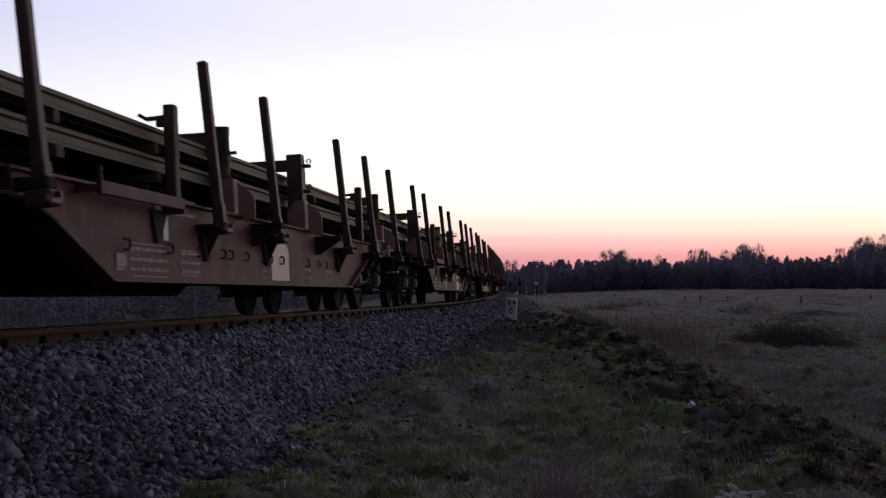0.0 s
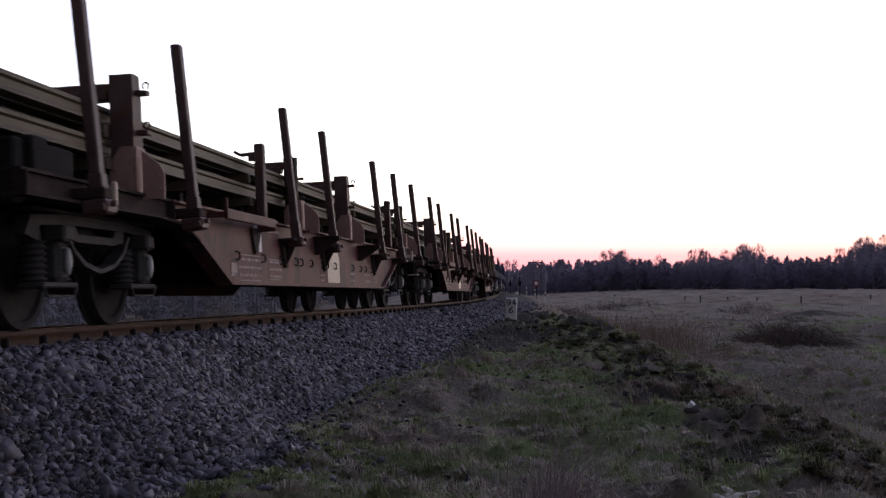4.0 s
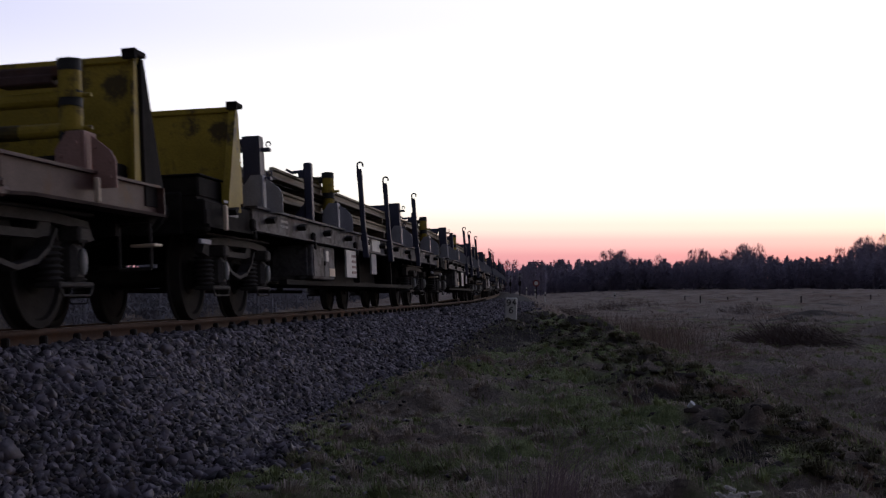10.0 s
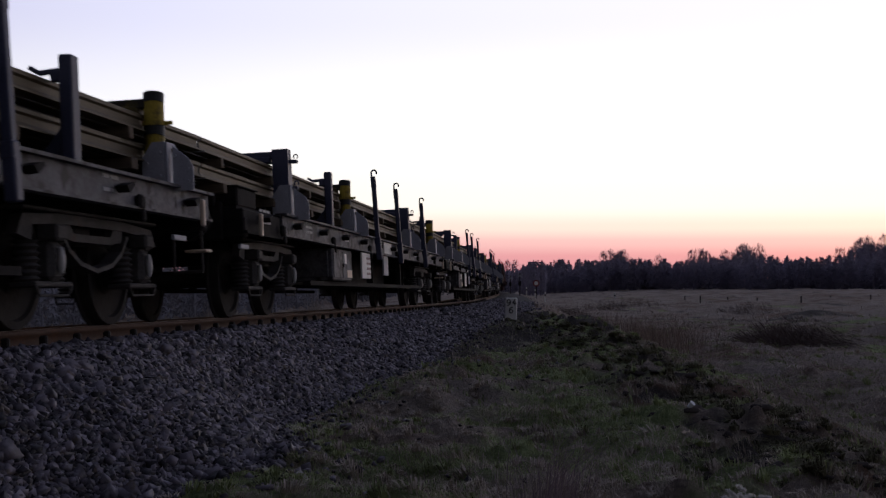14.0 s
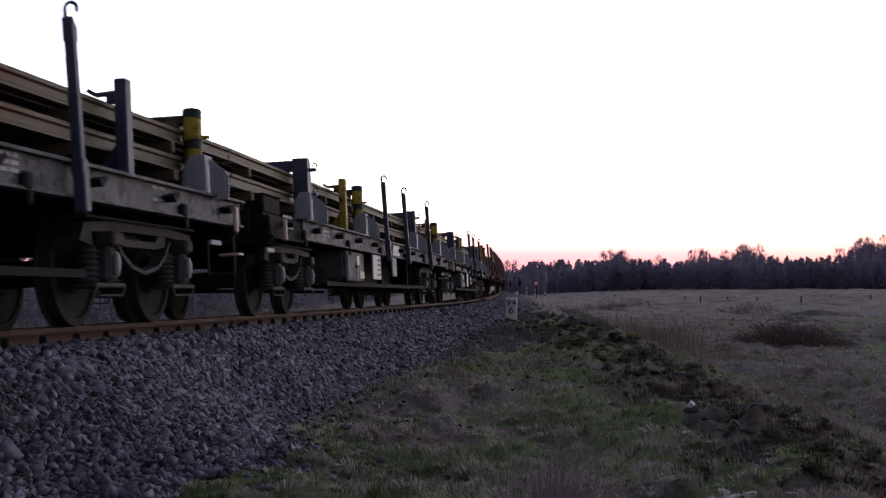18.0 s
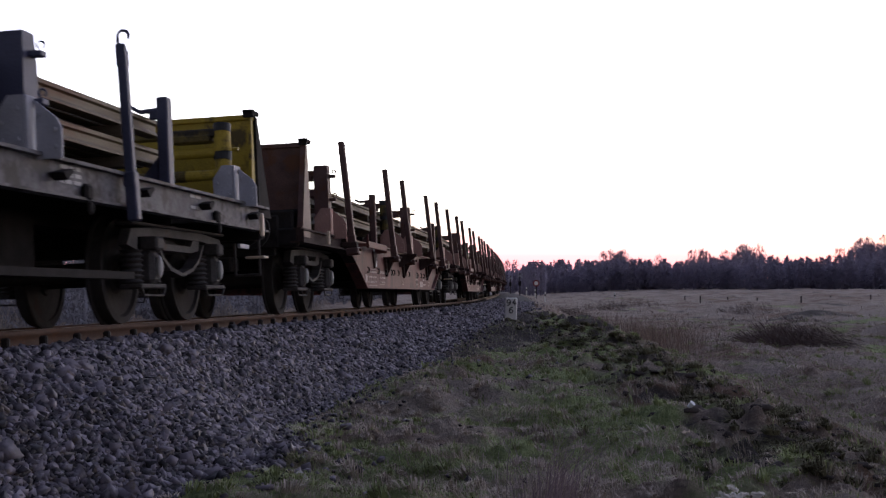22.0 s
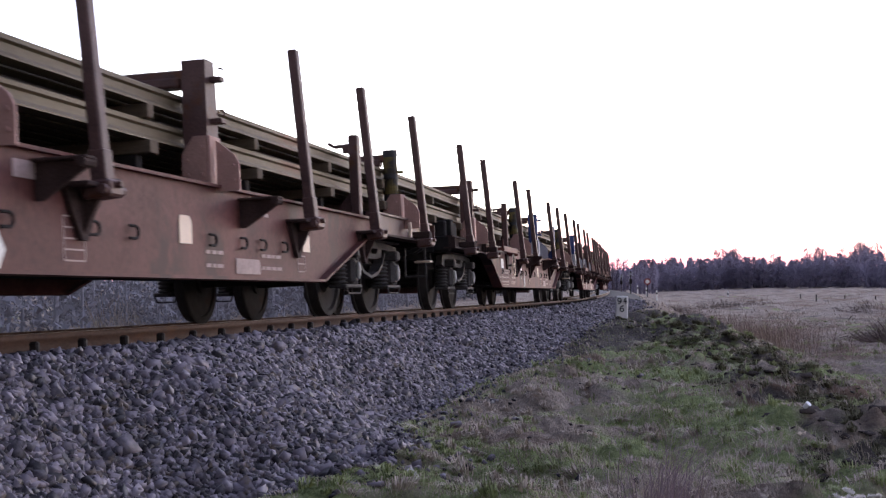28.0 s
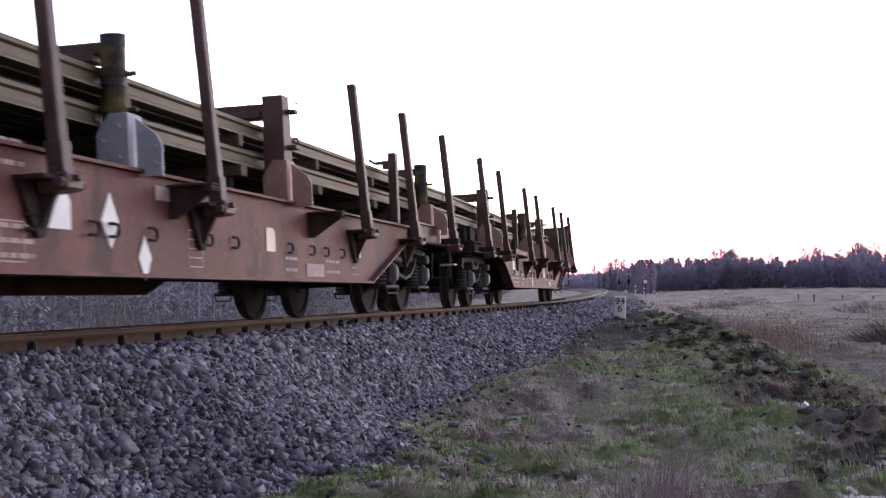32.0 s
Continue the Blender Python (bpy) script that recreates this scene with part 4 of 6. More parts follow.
    for off in (5.8, 16.6 if marks == 2 else 16.72):
        for s in (-1, 1):
            post = part("short_post", shared("short_post_g%d" % marks, lambda: m_short_post(1.165, 1.96), M_BLUE if marks != 1 else M_YELLOW), None, wagon, "", T3((x_of(off), s * 1.2, 0)) @ (Matrix.Identity(4) if s < 0 else Matrix.Rotation(math.pi, 4, "Z")))
            part("handle", shared("handle_g%d" % marks, lambda: m_handle(1.96), M_BLUE if marks != 1 else M_YELLOWOLD), None, post)
    for s in (-1, 1):
        for k in range(12):
            off = 1.3 + k * 1.6
            part("rope_hook", shared("rope_hook", lambda: prism(B(), [(-0.09, 1.05), (0.07, 1.085), (0.08, 1.06), (-0.02, 1.0)], -0.10, 0.0), M_DARK), None, wagon, "", T3((x_of(off), s * (yb + (0.02 if s < 0 else 0.08)), 0)))
        for k in range(6):
            part("lashing_ring", shared("lashing_ring", lambda: box(box(B(), -0.06, 0.06, -0.05, 0.0, 0.90, 1.02, 0.02), -0.045, 0.045, -0.06, -0.03, 0.80, 0.90, 0.02), M_DARK), None, wagon, "", T3((x_of(2.2 + k * 3.1), s * (yb + (0.015 if s < 0 else 0.065)), 0)))
    # chests, panel and plates that hang below the sole bar
    chest = part("tool_chest", box(box(B(), x_of(5.45), x_of(6.95), -1.28, -0.7, 0.43, 0.88, 0.015), x_of(5.42), x_of(5.47), -1.22, -0.76, 0.48, 0.84, 0.01), M_GREY, wagon, "grey steel chest under the sole bar")
    part("chest_door", box(B(), x_of(5.5), x_of(6.16), -1.292, -1.281, 0.47, 0.85, 0.004), M_GREY, chest)
    part("chest_door", box(B(), x_of(6.2), x_of(6.9), -1.292, -1.281, 0.47, 0.85, 0.004), M_GREY, chest)
    part("chest_label", box(B(), x_of(6.30), x_of(6.47), -1.298, -1.293, 0.68, 0.82), M_WHITE, chest)
    part("chest_stripe", box(B(), x_of(6.5), x_of(6.89), -1.298, -1.293, 0.48, 0.59), M_CREAM, chest)
    part("latch", box(B(), x_of(6.14), x_of(6.22), -1.31, -1.293, 0.62, 0.68, 0.006), M_DARK, chest)
    panel = part("white_panel", box(B(), x_of(7.64), x_of(8.46), -1.33, -1.30, 0.48, 0.88, 0.006), M_WHITE, wagon, "white notice panel with dark bars")
    bm = B()
    for i in range(4):
        box(bm, x_of(8.06), x_of(8.40), -1.338, -1.331, 0.54 + 0.08 * i, 0.575 + 0.08 * i)
    part("lettering", bm, M_FADED, panel)["kind"] = "stuff"
    part("small_panel", box(B(), x_of(10.1), x_of(10.6), -1.30, -1.27, 0.56, 0.90, 0.006), M_GREYPALE, wagon)
    for x, w in ((9.45, 0.35), (10.1, 0.85)):
        part("sole_panel", box(B(), x_of(x), x_of(x + w), -(yb + 0.02), -(yb + 0.013), 0.94, 1.13), M_WHITE, wagon, "pale lettered panel")
    bm = B()
    for x, z, w, h, rows in ((3.6, 1.0, 0.35, 0.12, 3), (6.3, 1.0, 0.3, 0.12, 3), (14.2, 1.0, 0.35, 0.1, 3), (17.0, 1.0, 0.3, 0.1, 2), (1.2, 1.0, 0.5, 0.12, 3)):
        bars(bm, x_of(x), z, w, h, rows, -(yb + 0.013))
    part("lettering", bm, M_STENCIL, wagon, "pale stencilled lettering")["kind"] = "stuff"
    for off in (BOGIE_AT, L - BOGIE_AT):
        add_bogie(wagon, x_of(off))
    for off in (1.0, L - 1.0):
        part("pin", shared("pin_g", lambda: box(B(), -0.03, 0.03, -1.40, -1.36, 0.84, 1.08, 0.01), M_CREAM), None, wagon, "", T3((x_of(off), 0, 0)))
        part("reflector", shared("reflector", lambda: box(B(), -0.16, 0.16, -1.30, -1.27, 0.70, 0.745, 0.004), M_GREYPALE), None, wagon, "", T3((x_of(off) - 0.4, 0, 0)))
    add_ends(wagon, L, 0.95, M_DARK)
    return wagon


def bulkhead(wagon, L, off, facing, material, z0):
    """An end wall of sheet steel with ribs and side wings, across the wagon; facing: the side the load lies on."""
    x = off - L / 2
    wall = part("end_wall", box(box(B(), -0.03, 0.03, -1.28, 1.28, z0, 2.10, 0.008), -0.06, 0.06, -1.30, 1.30, 2.08, 2.14, 0.01), material, wagon, "sheet-steel end wall with side wings", T3((x, 0, 0)))
    for y in (-1.30, 1.27):
        part("wing", prism(B(), [(0, z0), (facing * 0.14, z0), (facing * 0.07, 2.08), (0, 2.12)], y, y + 0.03), material, wall)
        part("strut", prism(B(), [(-facing * 0.04, z0 - 0.1), (-facing * 0.52, z0 - 0.1), (-facing * 0.10, 2.12), (-facing * 0.04, 2.12)], y - 0.02, y + 0.05), material if facing > 0 else M_DARK, wall, "triangular strut")
        part("hook", box(box(B(), -0.14, 0.12, y - 0.04, y + 0.07, 2.13, 2.18, 0.01), -0.14, -0.09, y - 0.04, y + 0.07, 2.10, 2.18), M_DARK, wall)
    return wall


def yellow_tubes(wagon, x, z):
    """Two worn yellow tubes across the wagon, between the round posts."""
    for k in (0, 1):
        tube = part("clamp_bar", rod(B(), (0, -1.1, z + 0.23 * k), (0, 1.1, z + 0.23 * k), 0.055, 14), M_YELLOW, wagon, "worn yellow clamp tube", T3((x, 0, 0)))
        part("worn_sleeve", rod(B(), (0, -0.75 + 0.2 * k, z + 0.23 * k), (0, 0.5, z + 0.23 * k), 0.059, 14), M_YELLOWOLD, tube)


# ---- the load: lengths of rail in two layers on timber, as long as the wagon under them ----
def rail_profile(h=0.155, foot_w=0.135, head=0.068):
    w = 0.016
    return [(-foot_w / 2, 0), (foot_w / 2, 0), (foot_w / 2, 0.012), (w / 2 + 0.012, 0.03), (w / 2, h * 0.35), (w / 2, h * 0.68), (head / 2, h * 0.76), (head / 2, h - 0.008),
            (head / 2 - 0.012, h), (-head / 2 + 0.012, h), (-head / 2, h - 0.008), (-head / 2, h * 0.76), (-w / 2, h * 0.68), (-w / 2, h * 0.35), (-w / 2 - 0.012, 0.03), (-foot_w / 2, 0.012)]


def rail_mesh(a, b):
    key = "load_rail%.2f_%.2f" % (a, b)
    if key not in ME:
        me = mesh_of(key, prism(B(), rail_profile(), a, b, "x"), [M_RAILNEW, M_RAILEND])
        for p in me.polygons:
            if abs(p.normal.x) > 0.9:
                p.material_index = 1
        ME[key] = me
    return ME[key]


def rail_load(L, floor, base, start, stop, stagger=(0.0, 0.0)):
    """start, stop: from the wagon's front end; stagger: how far the layers step back at the ends."""
    load = new("rail_stack")
    rng = random.Random(int(start * 10 + stop))
    for tier, (z, n) in enumerate(((base, 13), (base + 0.26, 13))):
        for i in range(n):
            y = -1.02 + 2.04 * i / (n - 1)
            a = start - L / 2 + (stagger[0] * tier + (rng.uniform(0, 0.7) if stagger[0] else 0))
            b = stop - L / 2 - (stagger[1] * tier + (rng.uniform(0, 0.7) if stagger[1] else 0))
            part("rail", rail_mesh(round(a, 2), round(b, 2)), None, load, "", T3((0, y, z)))
    for k in range(int((stop - start) / 2.2) + 1):
        x = start - L / 2 + 0.6 + k * 2.2
        if x > stop - L / 2 - 0.2:
            break
        part("bearer", shared("bearer_%.2f" % base, lambda: box(B(), -0.07, 0.07, -1.12, 1.12, -0.10, -0.002, 0.006), M_TIMBER), None, load, "", T3((x, 0, base)))
        part("stool", shared("stool_%.2f" % base, lambda: box(B(), -0.05, 0.05, -1.0, 1.0, floor - base, -0.101, 0.006), M_DARK), None, load, "dark steel stool under the timber", T3((x, 0, base)))
        part("spacer", shared("spacer", lambda: box(B(), -0.05, 0.05, -1.10, 1.10, 0.157, 0.258, 0.006), M_TIMBER), None, load, "", T3((x, 0, base)))
    return load


TEXT_A = [(5.5, 0.42, 0.2, 0.08, 2), (5.8, 0.42, 0.9, 0.16, 3), (7.1, 0.42, 0.55, 0.16, 3), (12.0, 0.42, 0.35, 0.1, 2), (13.2, 0.42, 0.5, 0.1, 2), (12.8, 0.86, 0.6, 0.1, 2)]
PANELS_A = [(6.63, 0.69, 0.12, 0.22, "white"), (10.3, 0.39, 0.85, 0.42, "cream"), (5.5, 0.45, 0.22, 0.1, "faded"), (6.45, 0.92, 0.2, 0.08, "white")]
PANELS_B = [(7.82, 0.60, 0.26, 0.22, "white"), (11.52, 0.58, 0.22, 0.20, "cream"), (14.3, 0.60, 0.2, 0.17, "cream"), (12.6, 0.38, 0.55, 0.12, "faded"), (9.3, 0.86, 0.5, 0.1, "faded"), (5.7, 0.66, 0.34, 0.18, "white")]
PANELS_E = PANELS_B[:3] + [(12.45, 0.37, 0.8, 0.43, "cream"), (13.35, 0.45, 0.35, 0.08, "faded")]
S3, P3, G3 = (M_STAKE, M_STAKE), (M_PINK, M_PINK), (M_GREYPALE, M_PINK)
DIA = [(8.6, 0.68, 0.12), (9.1, 0.46, 0.10)]
KINDS = {
    "a": dict(post=S3, foot=P3, foot2=P3, short=S3, panels=PANELS_A, diamonds=[], text=TEXT_A, wheel=()),
    "h": dict(moved={1.6: 1.48, 7.8: 7.88, 10.05: 10.14, 14.1: 14.25}, round=M_YELLOW, post=S3, foot=P3, foot2=P3, short=S3, panels=PANELS_A, diamonds=[], text=TEXT_A, wheel=(13.58,), skip=(18.7,)),
    "e": dict(moved={3.84: 3.77, 12.3: 12.5, 14.1: 14.3}, round=M_YELLOW, post=S3, foot=P3, foot2=P3, short=S3, panels=PANELS_E, diamonds=DIA, text=TEXT_A, wheel=()),
    "b": dict(moved={1.6: 1.26, 3.0: 2.8, 3.84: 3.62}, post=S3, foot=P3, foot2=P3, short=S3, panels=PANELS_A[:1] + PANELS_A[2:] + PANELS_B[3:5], diamonds=[], text=TEXT_A, wheel=()),
    "c": dict(post=S3, foot=P3, foot2=P3, short=S3, panels=PANELS_B, diamonds=DIA, text=TEXT_A, wheel=()),
    "d": dict(moved={1.6: 1.42, 3.84: 3.7, 12.3: 12.24}, post=(M_STAKE, M_BLUEPAINT), foot=(M_PINK, M_GREYPALE), foot2=P3, short=(M_STAKE, M_BLUEPAINT), panels=PANELS_B, diamonds=DIA, text=TEXT_A, wheel=(6.54,)),
    "f": dict(moved={7.8: 7.68, 14.1: 14.25, 16.35: 16.5, 18.7: 18.85}, post=(M_BLUEPAINT, M_STAKE), foot=(M_GREYPALE, M_PINK), foot2=G3, short=S3, panels=PANELS_B[:5], diamonds=DIA, text=TEXT_A, wheel=()),
}
# front ends along the train, measured from the place abreast of the camera at the start
TRAIN = [(4.8, "a"), (25.15, "e"), (45.55, "a"), (65.9, "a"), (86.3, "h1"), (106.68, "g1"), (126.75, "g"), (146.9, "g"), (167.1, "g"), (187.25, "gy"), (207.3, "g6"),
         (227.75, "b1"), (248.1, "b"), (268.5, "c"), (288.9, "d"), (309.2, "f"), (329.55, "c9")]
BUILT = {}
WAGONS = []


def make_wagon(kind):
    if kind[0] == "g":
        return grey_wagon({"gy": 1, "g1": 2}.get(kind, 0))
    marks = dict(KINDS[kind[0]])
    if kind == "b1":
        marks["skip"], marks["moved"] = (1.6,), {3.0: 2.93, 3.84: 3.55, 12.3: 11.76, 14.1: 13.97, 16.35: 16.1}
    return brown_wagon(marks)


for (front, kind), after in zip(TRAIN, TRAIN[1:] + [(TRAIN[-1][0] + 20.35, "")]):
    grey = kind[0] == "g"
    L = LG if grey else LB
    fresh = len(kind) > 1 and kind != "gy"
    if not fresh and kind in BUILT:
        wagon = copy_thing(BUILT[kind], Matrix.Identity(4))
    else:
        wagon = make_wagon(kind)
        if not fresh:
            BUILT[kind] = wagon
    a, b = 0.0, after[0] - front - 0.004
    st = (0.0, 0.0)
    if kind == "h1":
        bulkhead(wagon, L, L - 0.95, -1, M_YELLOW, DECK)
        yellow_tubes(wagon, 18.4 - L / 2, 1.44)
        b, st = 15.6, (0.0, 0.5)
        tagged(wagon, "brown fish-bellied stake wagon with a yellow end wall", "railway wagon", "stake wagons of the train")
    elif kind == "g1":
        bulkhead(wagon, L, 1.85, 1, M_YELLOW, 1.16)
        a, st = 3.4, (0.4, 0.0)
        tagged(wagon, "grey stake wagon with a yellow end wall, blue posts", "railway wagon", "stake wagons of the train")
    elif kind == "g6":
        bulkhead(wagon, L, L - 0.9, -1, M_YELLOW, 1.16)
        yellow_tubes(wagon, 18.65 - L / 2, 1.46)
        b, st = 17.5, (0.0, 0.3)
        tagged(wagon, "grey stake wagon with a yellow end wall, blue posts", "railway wagon", "stake wagons of the train")
    elif kind == "b1":
        bulkhead(wagon, L, 1.35, 1, M_STAKE, DECK)
        part("clamp_bar", box(rod(B(), (0, -1.1, 1.63), (0, 1.1, 1.63), 0.045, 12), -0.07, 0.07, -1.1, -0.9, 1.57, 1.69, 0.02), M_STAKE, wagon, "", T3((2.93 - L / 2, 0, 0)))
        a, st = 4.6, (-0.5, 0.0)
        tagged(wagon, "brown fish-bellied stake wagon with a rusty end wall", "railway wagon", "stake wagons of the train")
    elif kind == "c9":
        bulkhead(wagon, L, L - 1.0, -1, M_STAKE, DECK)
        b = 15.6
        tagged(wagon, "brown fish-bellied stake wagon, last of the train, with end wall", "railway wagon", "stake wagons of the train")
    elif grey:
        tagged(wagon, "grey flat stake wagon with dark blue hooked stakes", "railway wagon", "stake wagons of the train")
    elif kind in "df":
        tagged(wagon, "brown fish-bellied stake wagon with blue clamp posts", "railway wagon", "stake wagons of the train")
    elif kind in "ce":
        tagged(wagon, "brown fish-bellied stake wagon with white diamond plates", "railway wagon", "stake wagons of the train")
    else:
        tagged(wagon, "brown fish-bellied stake wagon with dark steel stakes", "railway wagon", "stake wagons of the train")
    load = rail_load(L, *((1.152, 1.38) if grey else (DECK - 0.026, 1.33)), a, b, st)
    tagged(load, "two layers of new brownish rails stacked on a wagon", "rail load", "rail loads of the train")
    WAGONS.append((wagon, load, front, L))

# ---- the track ----
def sweep(name, pts_of, s_values, outline, material):
    rows = []
    for lat, up in outline:
        rows.append(np.stack(on_line(s_values, lat, up), -1))
    V = np.stack(rows, 1)
    n, k = V.shape[:2]
    i = np.arange(n * k).reshape(n, k)
    j = np.roll(i, -1, axis=1)
    q = np.stack((i[:-1], j[:-1], j[1:], i[1:]), -1).reshape(-1, 4)
    return mesh_object(name, V.reshape(-1, 3), q, material)


s_rail = np.concatenate((np.arange(-355, 0, 5.0), np.arange(0, 90, 0.5), np.arange(90, 456, 3.0)))
prof = [(x, z - 0.16) for x, z in rail_profile(0.16, 0.14, 0.07)]
for side in (0.75, -0.75):
    r = sweep("running_rail", None, s_rail, [(side + x, z) for x, z in prof], M_RAIL)
    tagged(r, "rusty running rail with a worn bright head, on sleepers", "rail", "running rails of the line")
    top = sweep("rail_head", None, s_rail, [(side - 0.026, 0.0005), (side + 0.026, 0.0005), (side + 0.026, 0.003), (side - 0.026, 0.003)], M_RAILTOP)
    top.parent = r
# sleepers and the clips that hold the rail
sl_me = mesh_of("sleeper", box(B(), -0.13, 0.13, -1.3, 1.3, -0.20, 0.0, 0.02), M_SLEEPER)
cl_me = mesh_of("clip", box(box(B(), -0.034, 0.034, -0.13, -0.045, 0.0, 0.045, 0.01), -0.022, 0.022, -0.135, -0.075, 0.04, 0.128, 0.012), M_CLIP)


def line_pose(s, lat, up):
    x, y, z, th, c = (float(v) for v in line(s))
    f = Vector((math.sin(th), math.cos(th), 0))
    right = Vector((math.cos(th) * math.cos(c), -math.sin(th) * math.cos(c), math.sin(c)))
    m = Matrix.Identity(4)
    m.col[0][:3], m.col[1][:3], m.col[2][:3] = f, -right, f.cross(-right)
    m.translation = Vector([float(v) for v in on_line(s, lat, up)])
    return m


k = 0
s = 5.2
while s < 70:
    sl = new("sleeper", sl_me)
    sl.matrix_world = line_pose(s, 0, -0.172)
    tagged(sl, "weathered sleeper bedded in ballast", "sleeper", "sleepers of the line")
    cl = part("rail_clip", cl_me, None, sl, "dark rail clip", T3((0, -0.75, 0.0)))
    cl2 = part("rail_clip", cl_me, None, sl, "", T3((0, 0.75, 0.0)))
    s += 0.62 if k != 2 else 0.42
    k += 1
far_v, far_f = [], []
base_v = np.array([v.co[:] for v in sl_me.vertices])
base_f = [tuple(p.vertices) for p in sl_me.polygons if len(p.vertices) == 4]
for i, s in enumerate(np.concatenate((np.arange(-340, 5, 0.65), np.arange(70, 440, 0.65)))):
    m = np.array(line_pose(s, 0, -0.172))
    far_v.append(base_v @ m[:3, :3].T + m[:3, 3])
    far_f.append(np.array(base_f) + i * len(base_v))
sl_far = mesh_object("distant_sleepers", np.concatenate(far_v), np.concatenate(far_f), M_SLEEPER)
tagged(sl_far, "weathered sleepers along the distant line", "sleepers", kind="stuff")

# the ballast: a bed and loose stones on it
s_bed = np.concatenate((np.arange(-350, 0, 4.0), np.arange(0, 80, 0.4), np.arange(80, 450, 3.0)))


def bed_up(s, lat):
    """Height of the bed above the near rail's top, level at lat metres right of the middle."""
    f = foot(s)
    crown = 1.55
    low = bank_z(s) + 0.02
    c = np.interp(s, _s, _c)
    top = -0.192 + 0.06 * smooth(lat, 0.8, 0.95) + (np.minimum(lat, crown) - 0.75) * np.sin(c)
    t = np.clip((lat - crown) / (f - crown), 0, 1)
    h = top + (low - top) * (0.85 * t + 0.15 * smooth(t, 0, 1))
    tl = np.clip((-lat - 1.7) / 1.0, 0, 1)
    return np.where(lat < -1.7, top + (-0.8 - top) * tl, h)


lats = np.concatenate((np.linspace(-2.8, -0.9, 6), np.linspace(-0.6, 1.5, 8), np.linspace(1.6, 3.9, 16)))
SS, LL = np.meshgrid(s_bed, lats, indexing="ij")
fs = foot(SS)
LL2 = np.where(LL > 1.55, 1.55 + (LL - 1.55) / (3.9 - 1.55) * (fs + 0.1 - 1.55), LL)
bx, by, bz = beside(SS, LL2, bed_up(SS, LL2))
bz = bz + 0.02 * wob(bx, by, 0.7, 21) * (LL > 0.9)
n, kk = SS.shape
i = np.arange(n * kk).reshape(n, kk)
q = np.stack((i[:-1, :-1], i[1:, :-1], i[1:, 1:], i[:-1, 1:]), -1).reshape(-1, 4)[:, ::-1]
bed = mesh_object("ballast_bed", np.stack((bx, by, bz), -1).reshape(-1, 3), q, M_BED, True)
tagged(bed, "bed under the ballast stones, near-black for the shade in their gaps", "ballast", kind="structure")

CUBE = np.array([(a, b, c) for a in (-1, 1) for b in (-1, 1) for c in (-1, 1)], float)
CUBE_F = np.array([(0, 1, 3), (0, 3, 2), (4, 6, 7), (4, 7, 5), (0, 4, 5), (0, 5, 1), (2, 3, 7), (2, 7, 6), (0, 2, 6), (0, 6, 4), (1, 5, 7), (1, 7, 3)])


def stones(name, x, y, z, size, rng, material, tilt=0.9):
    """Broken stones: blocks with knocked-off corners, skewed and turned at random."""
    n = len(x)
    V = np.repeat(CUBE[None], n, 0) * rng.uniform(0.6, 1.1, (n, 8, 3))
    V *= np.stack((rng.uniform(0.8, 1.7, n), rng.uniform(0.7, 1.2, n), rng.uniform(0.4, 0.95, n)), -1)[:, None]
    V[..., 0] += V[..., 2] * rng.uniform(-0.5, 0.5, (n, 1))
    for i, j, w in ((1, 2, tilt), (0, 2, tilt), (0, 1, 3.1416)):
        a = rng.uniform(-w, w, n)[:, None]
        P, Q = V[..., i].copy(), V[..., j].copy()
        V[..., i], V[..., j] = P * np.cos(a) - Q * np.sin(a), P * np.sin(a) + Q * np.cos(a)
    V = V * size[:, None, None] + np.stack((x, y, z), -1)[:, None]
    F = (CUBE_F[None] + (np.arange(n) * 8)[:, None, None]).reshape(-1, 3)
    return mesh_object(name, V.reshape(-1, 3), F, material)


rng = np.random.RandomState(5)
S1 = np.concatenate((rng.uniform(5.0, 14, 39000), rng.uniform(14, 26, 25000), rng.uniform(26, 75, 10000)))
f1 = foot(S1)
L1 = 0.94 + (f1 + 0.12 - 0.94) * rng.uniform(0, 1, len(S1)) ** 0.9
spill = rng.uniform(0, 1, len(S1)) < 0.015
L1 = np.where(spill, f1 + rng.exponential(0.25, len(S1)), L1)
x1, y1, z1 = beside(S1, L1, bed_up(S1, L1))
z1 = np.where(L1 > f1, ground_z(x1, y1), z1) + 0.004 - 0.035 * (1 - smooth(L1, 0.94, 1.25))
size1 = rng.lognormal(math.log(0.0192), 0.29, len(S1)) * np.where(S1 > 26, 1.35, 1.0)
ballast = stones("ballast_stones", x1, y1, z1, size1, rng, M_BALLAST)
tagged(ballast, "loose angular grey ballast stones", "ballast", kind="stuff")
S2 = rng.uniform(4, 60, 5000)
L2 = rng.uniform(-2.2, 0.66, 5000)
x2, y2, z2 = beside(S2, L2, bed_up(S2, L2))
b2 = stones("ballast_between_rails", x2, y2, z2, rng.lognormal(math.log(0.03), 0.3, 5000), rng, M_BALLAST)
tagged(b2, "grey ballast stones between the rails", "ballast", kind="stuff")


def gz(x, y):
    return float(ground_z(np.array([float(x)]), np.array([float(y)]))[0])


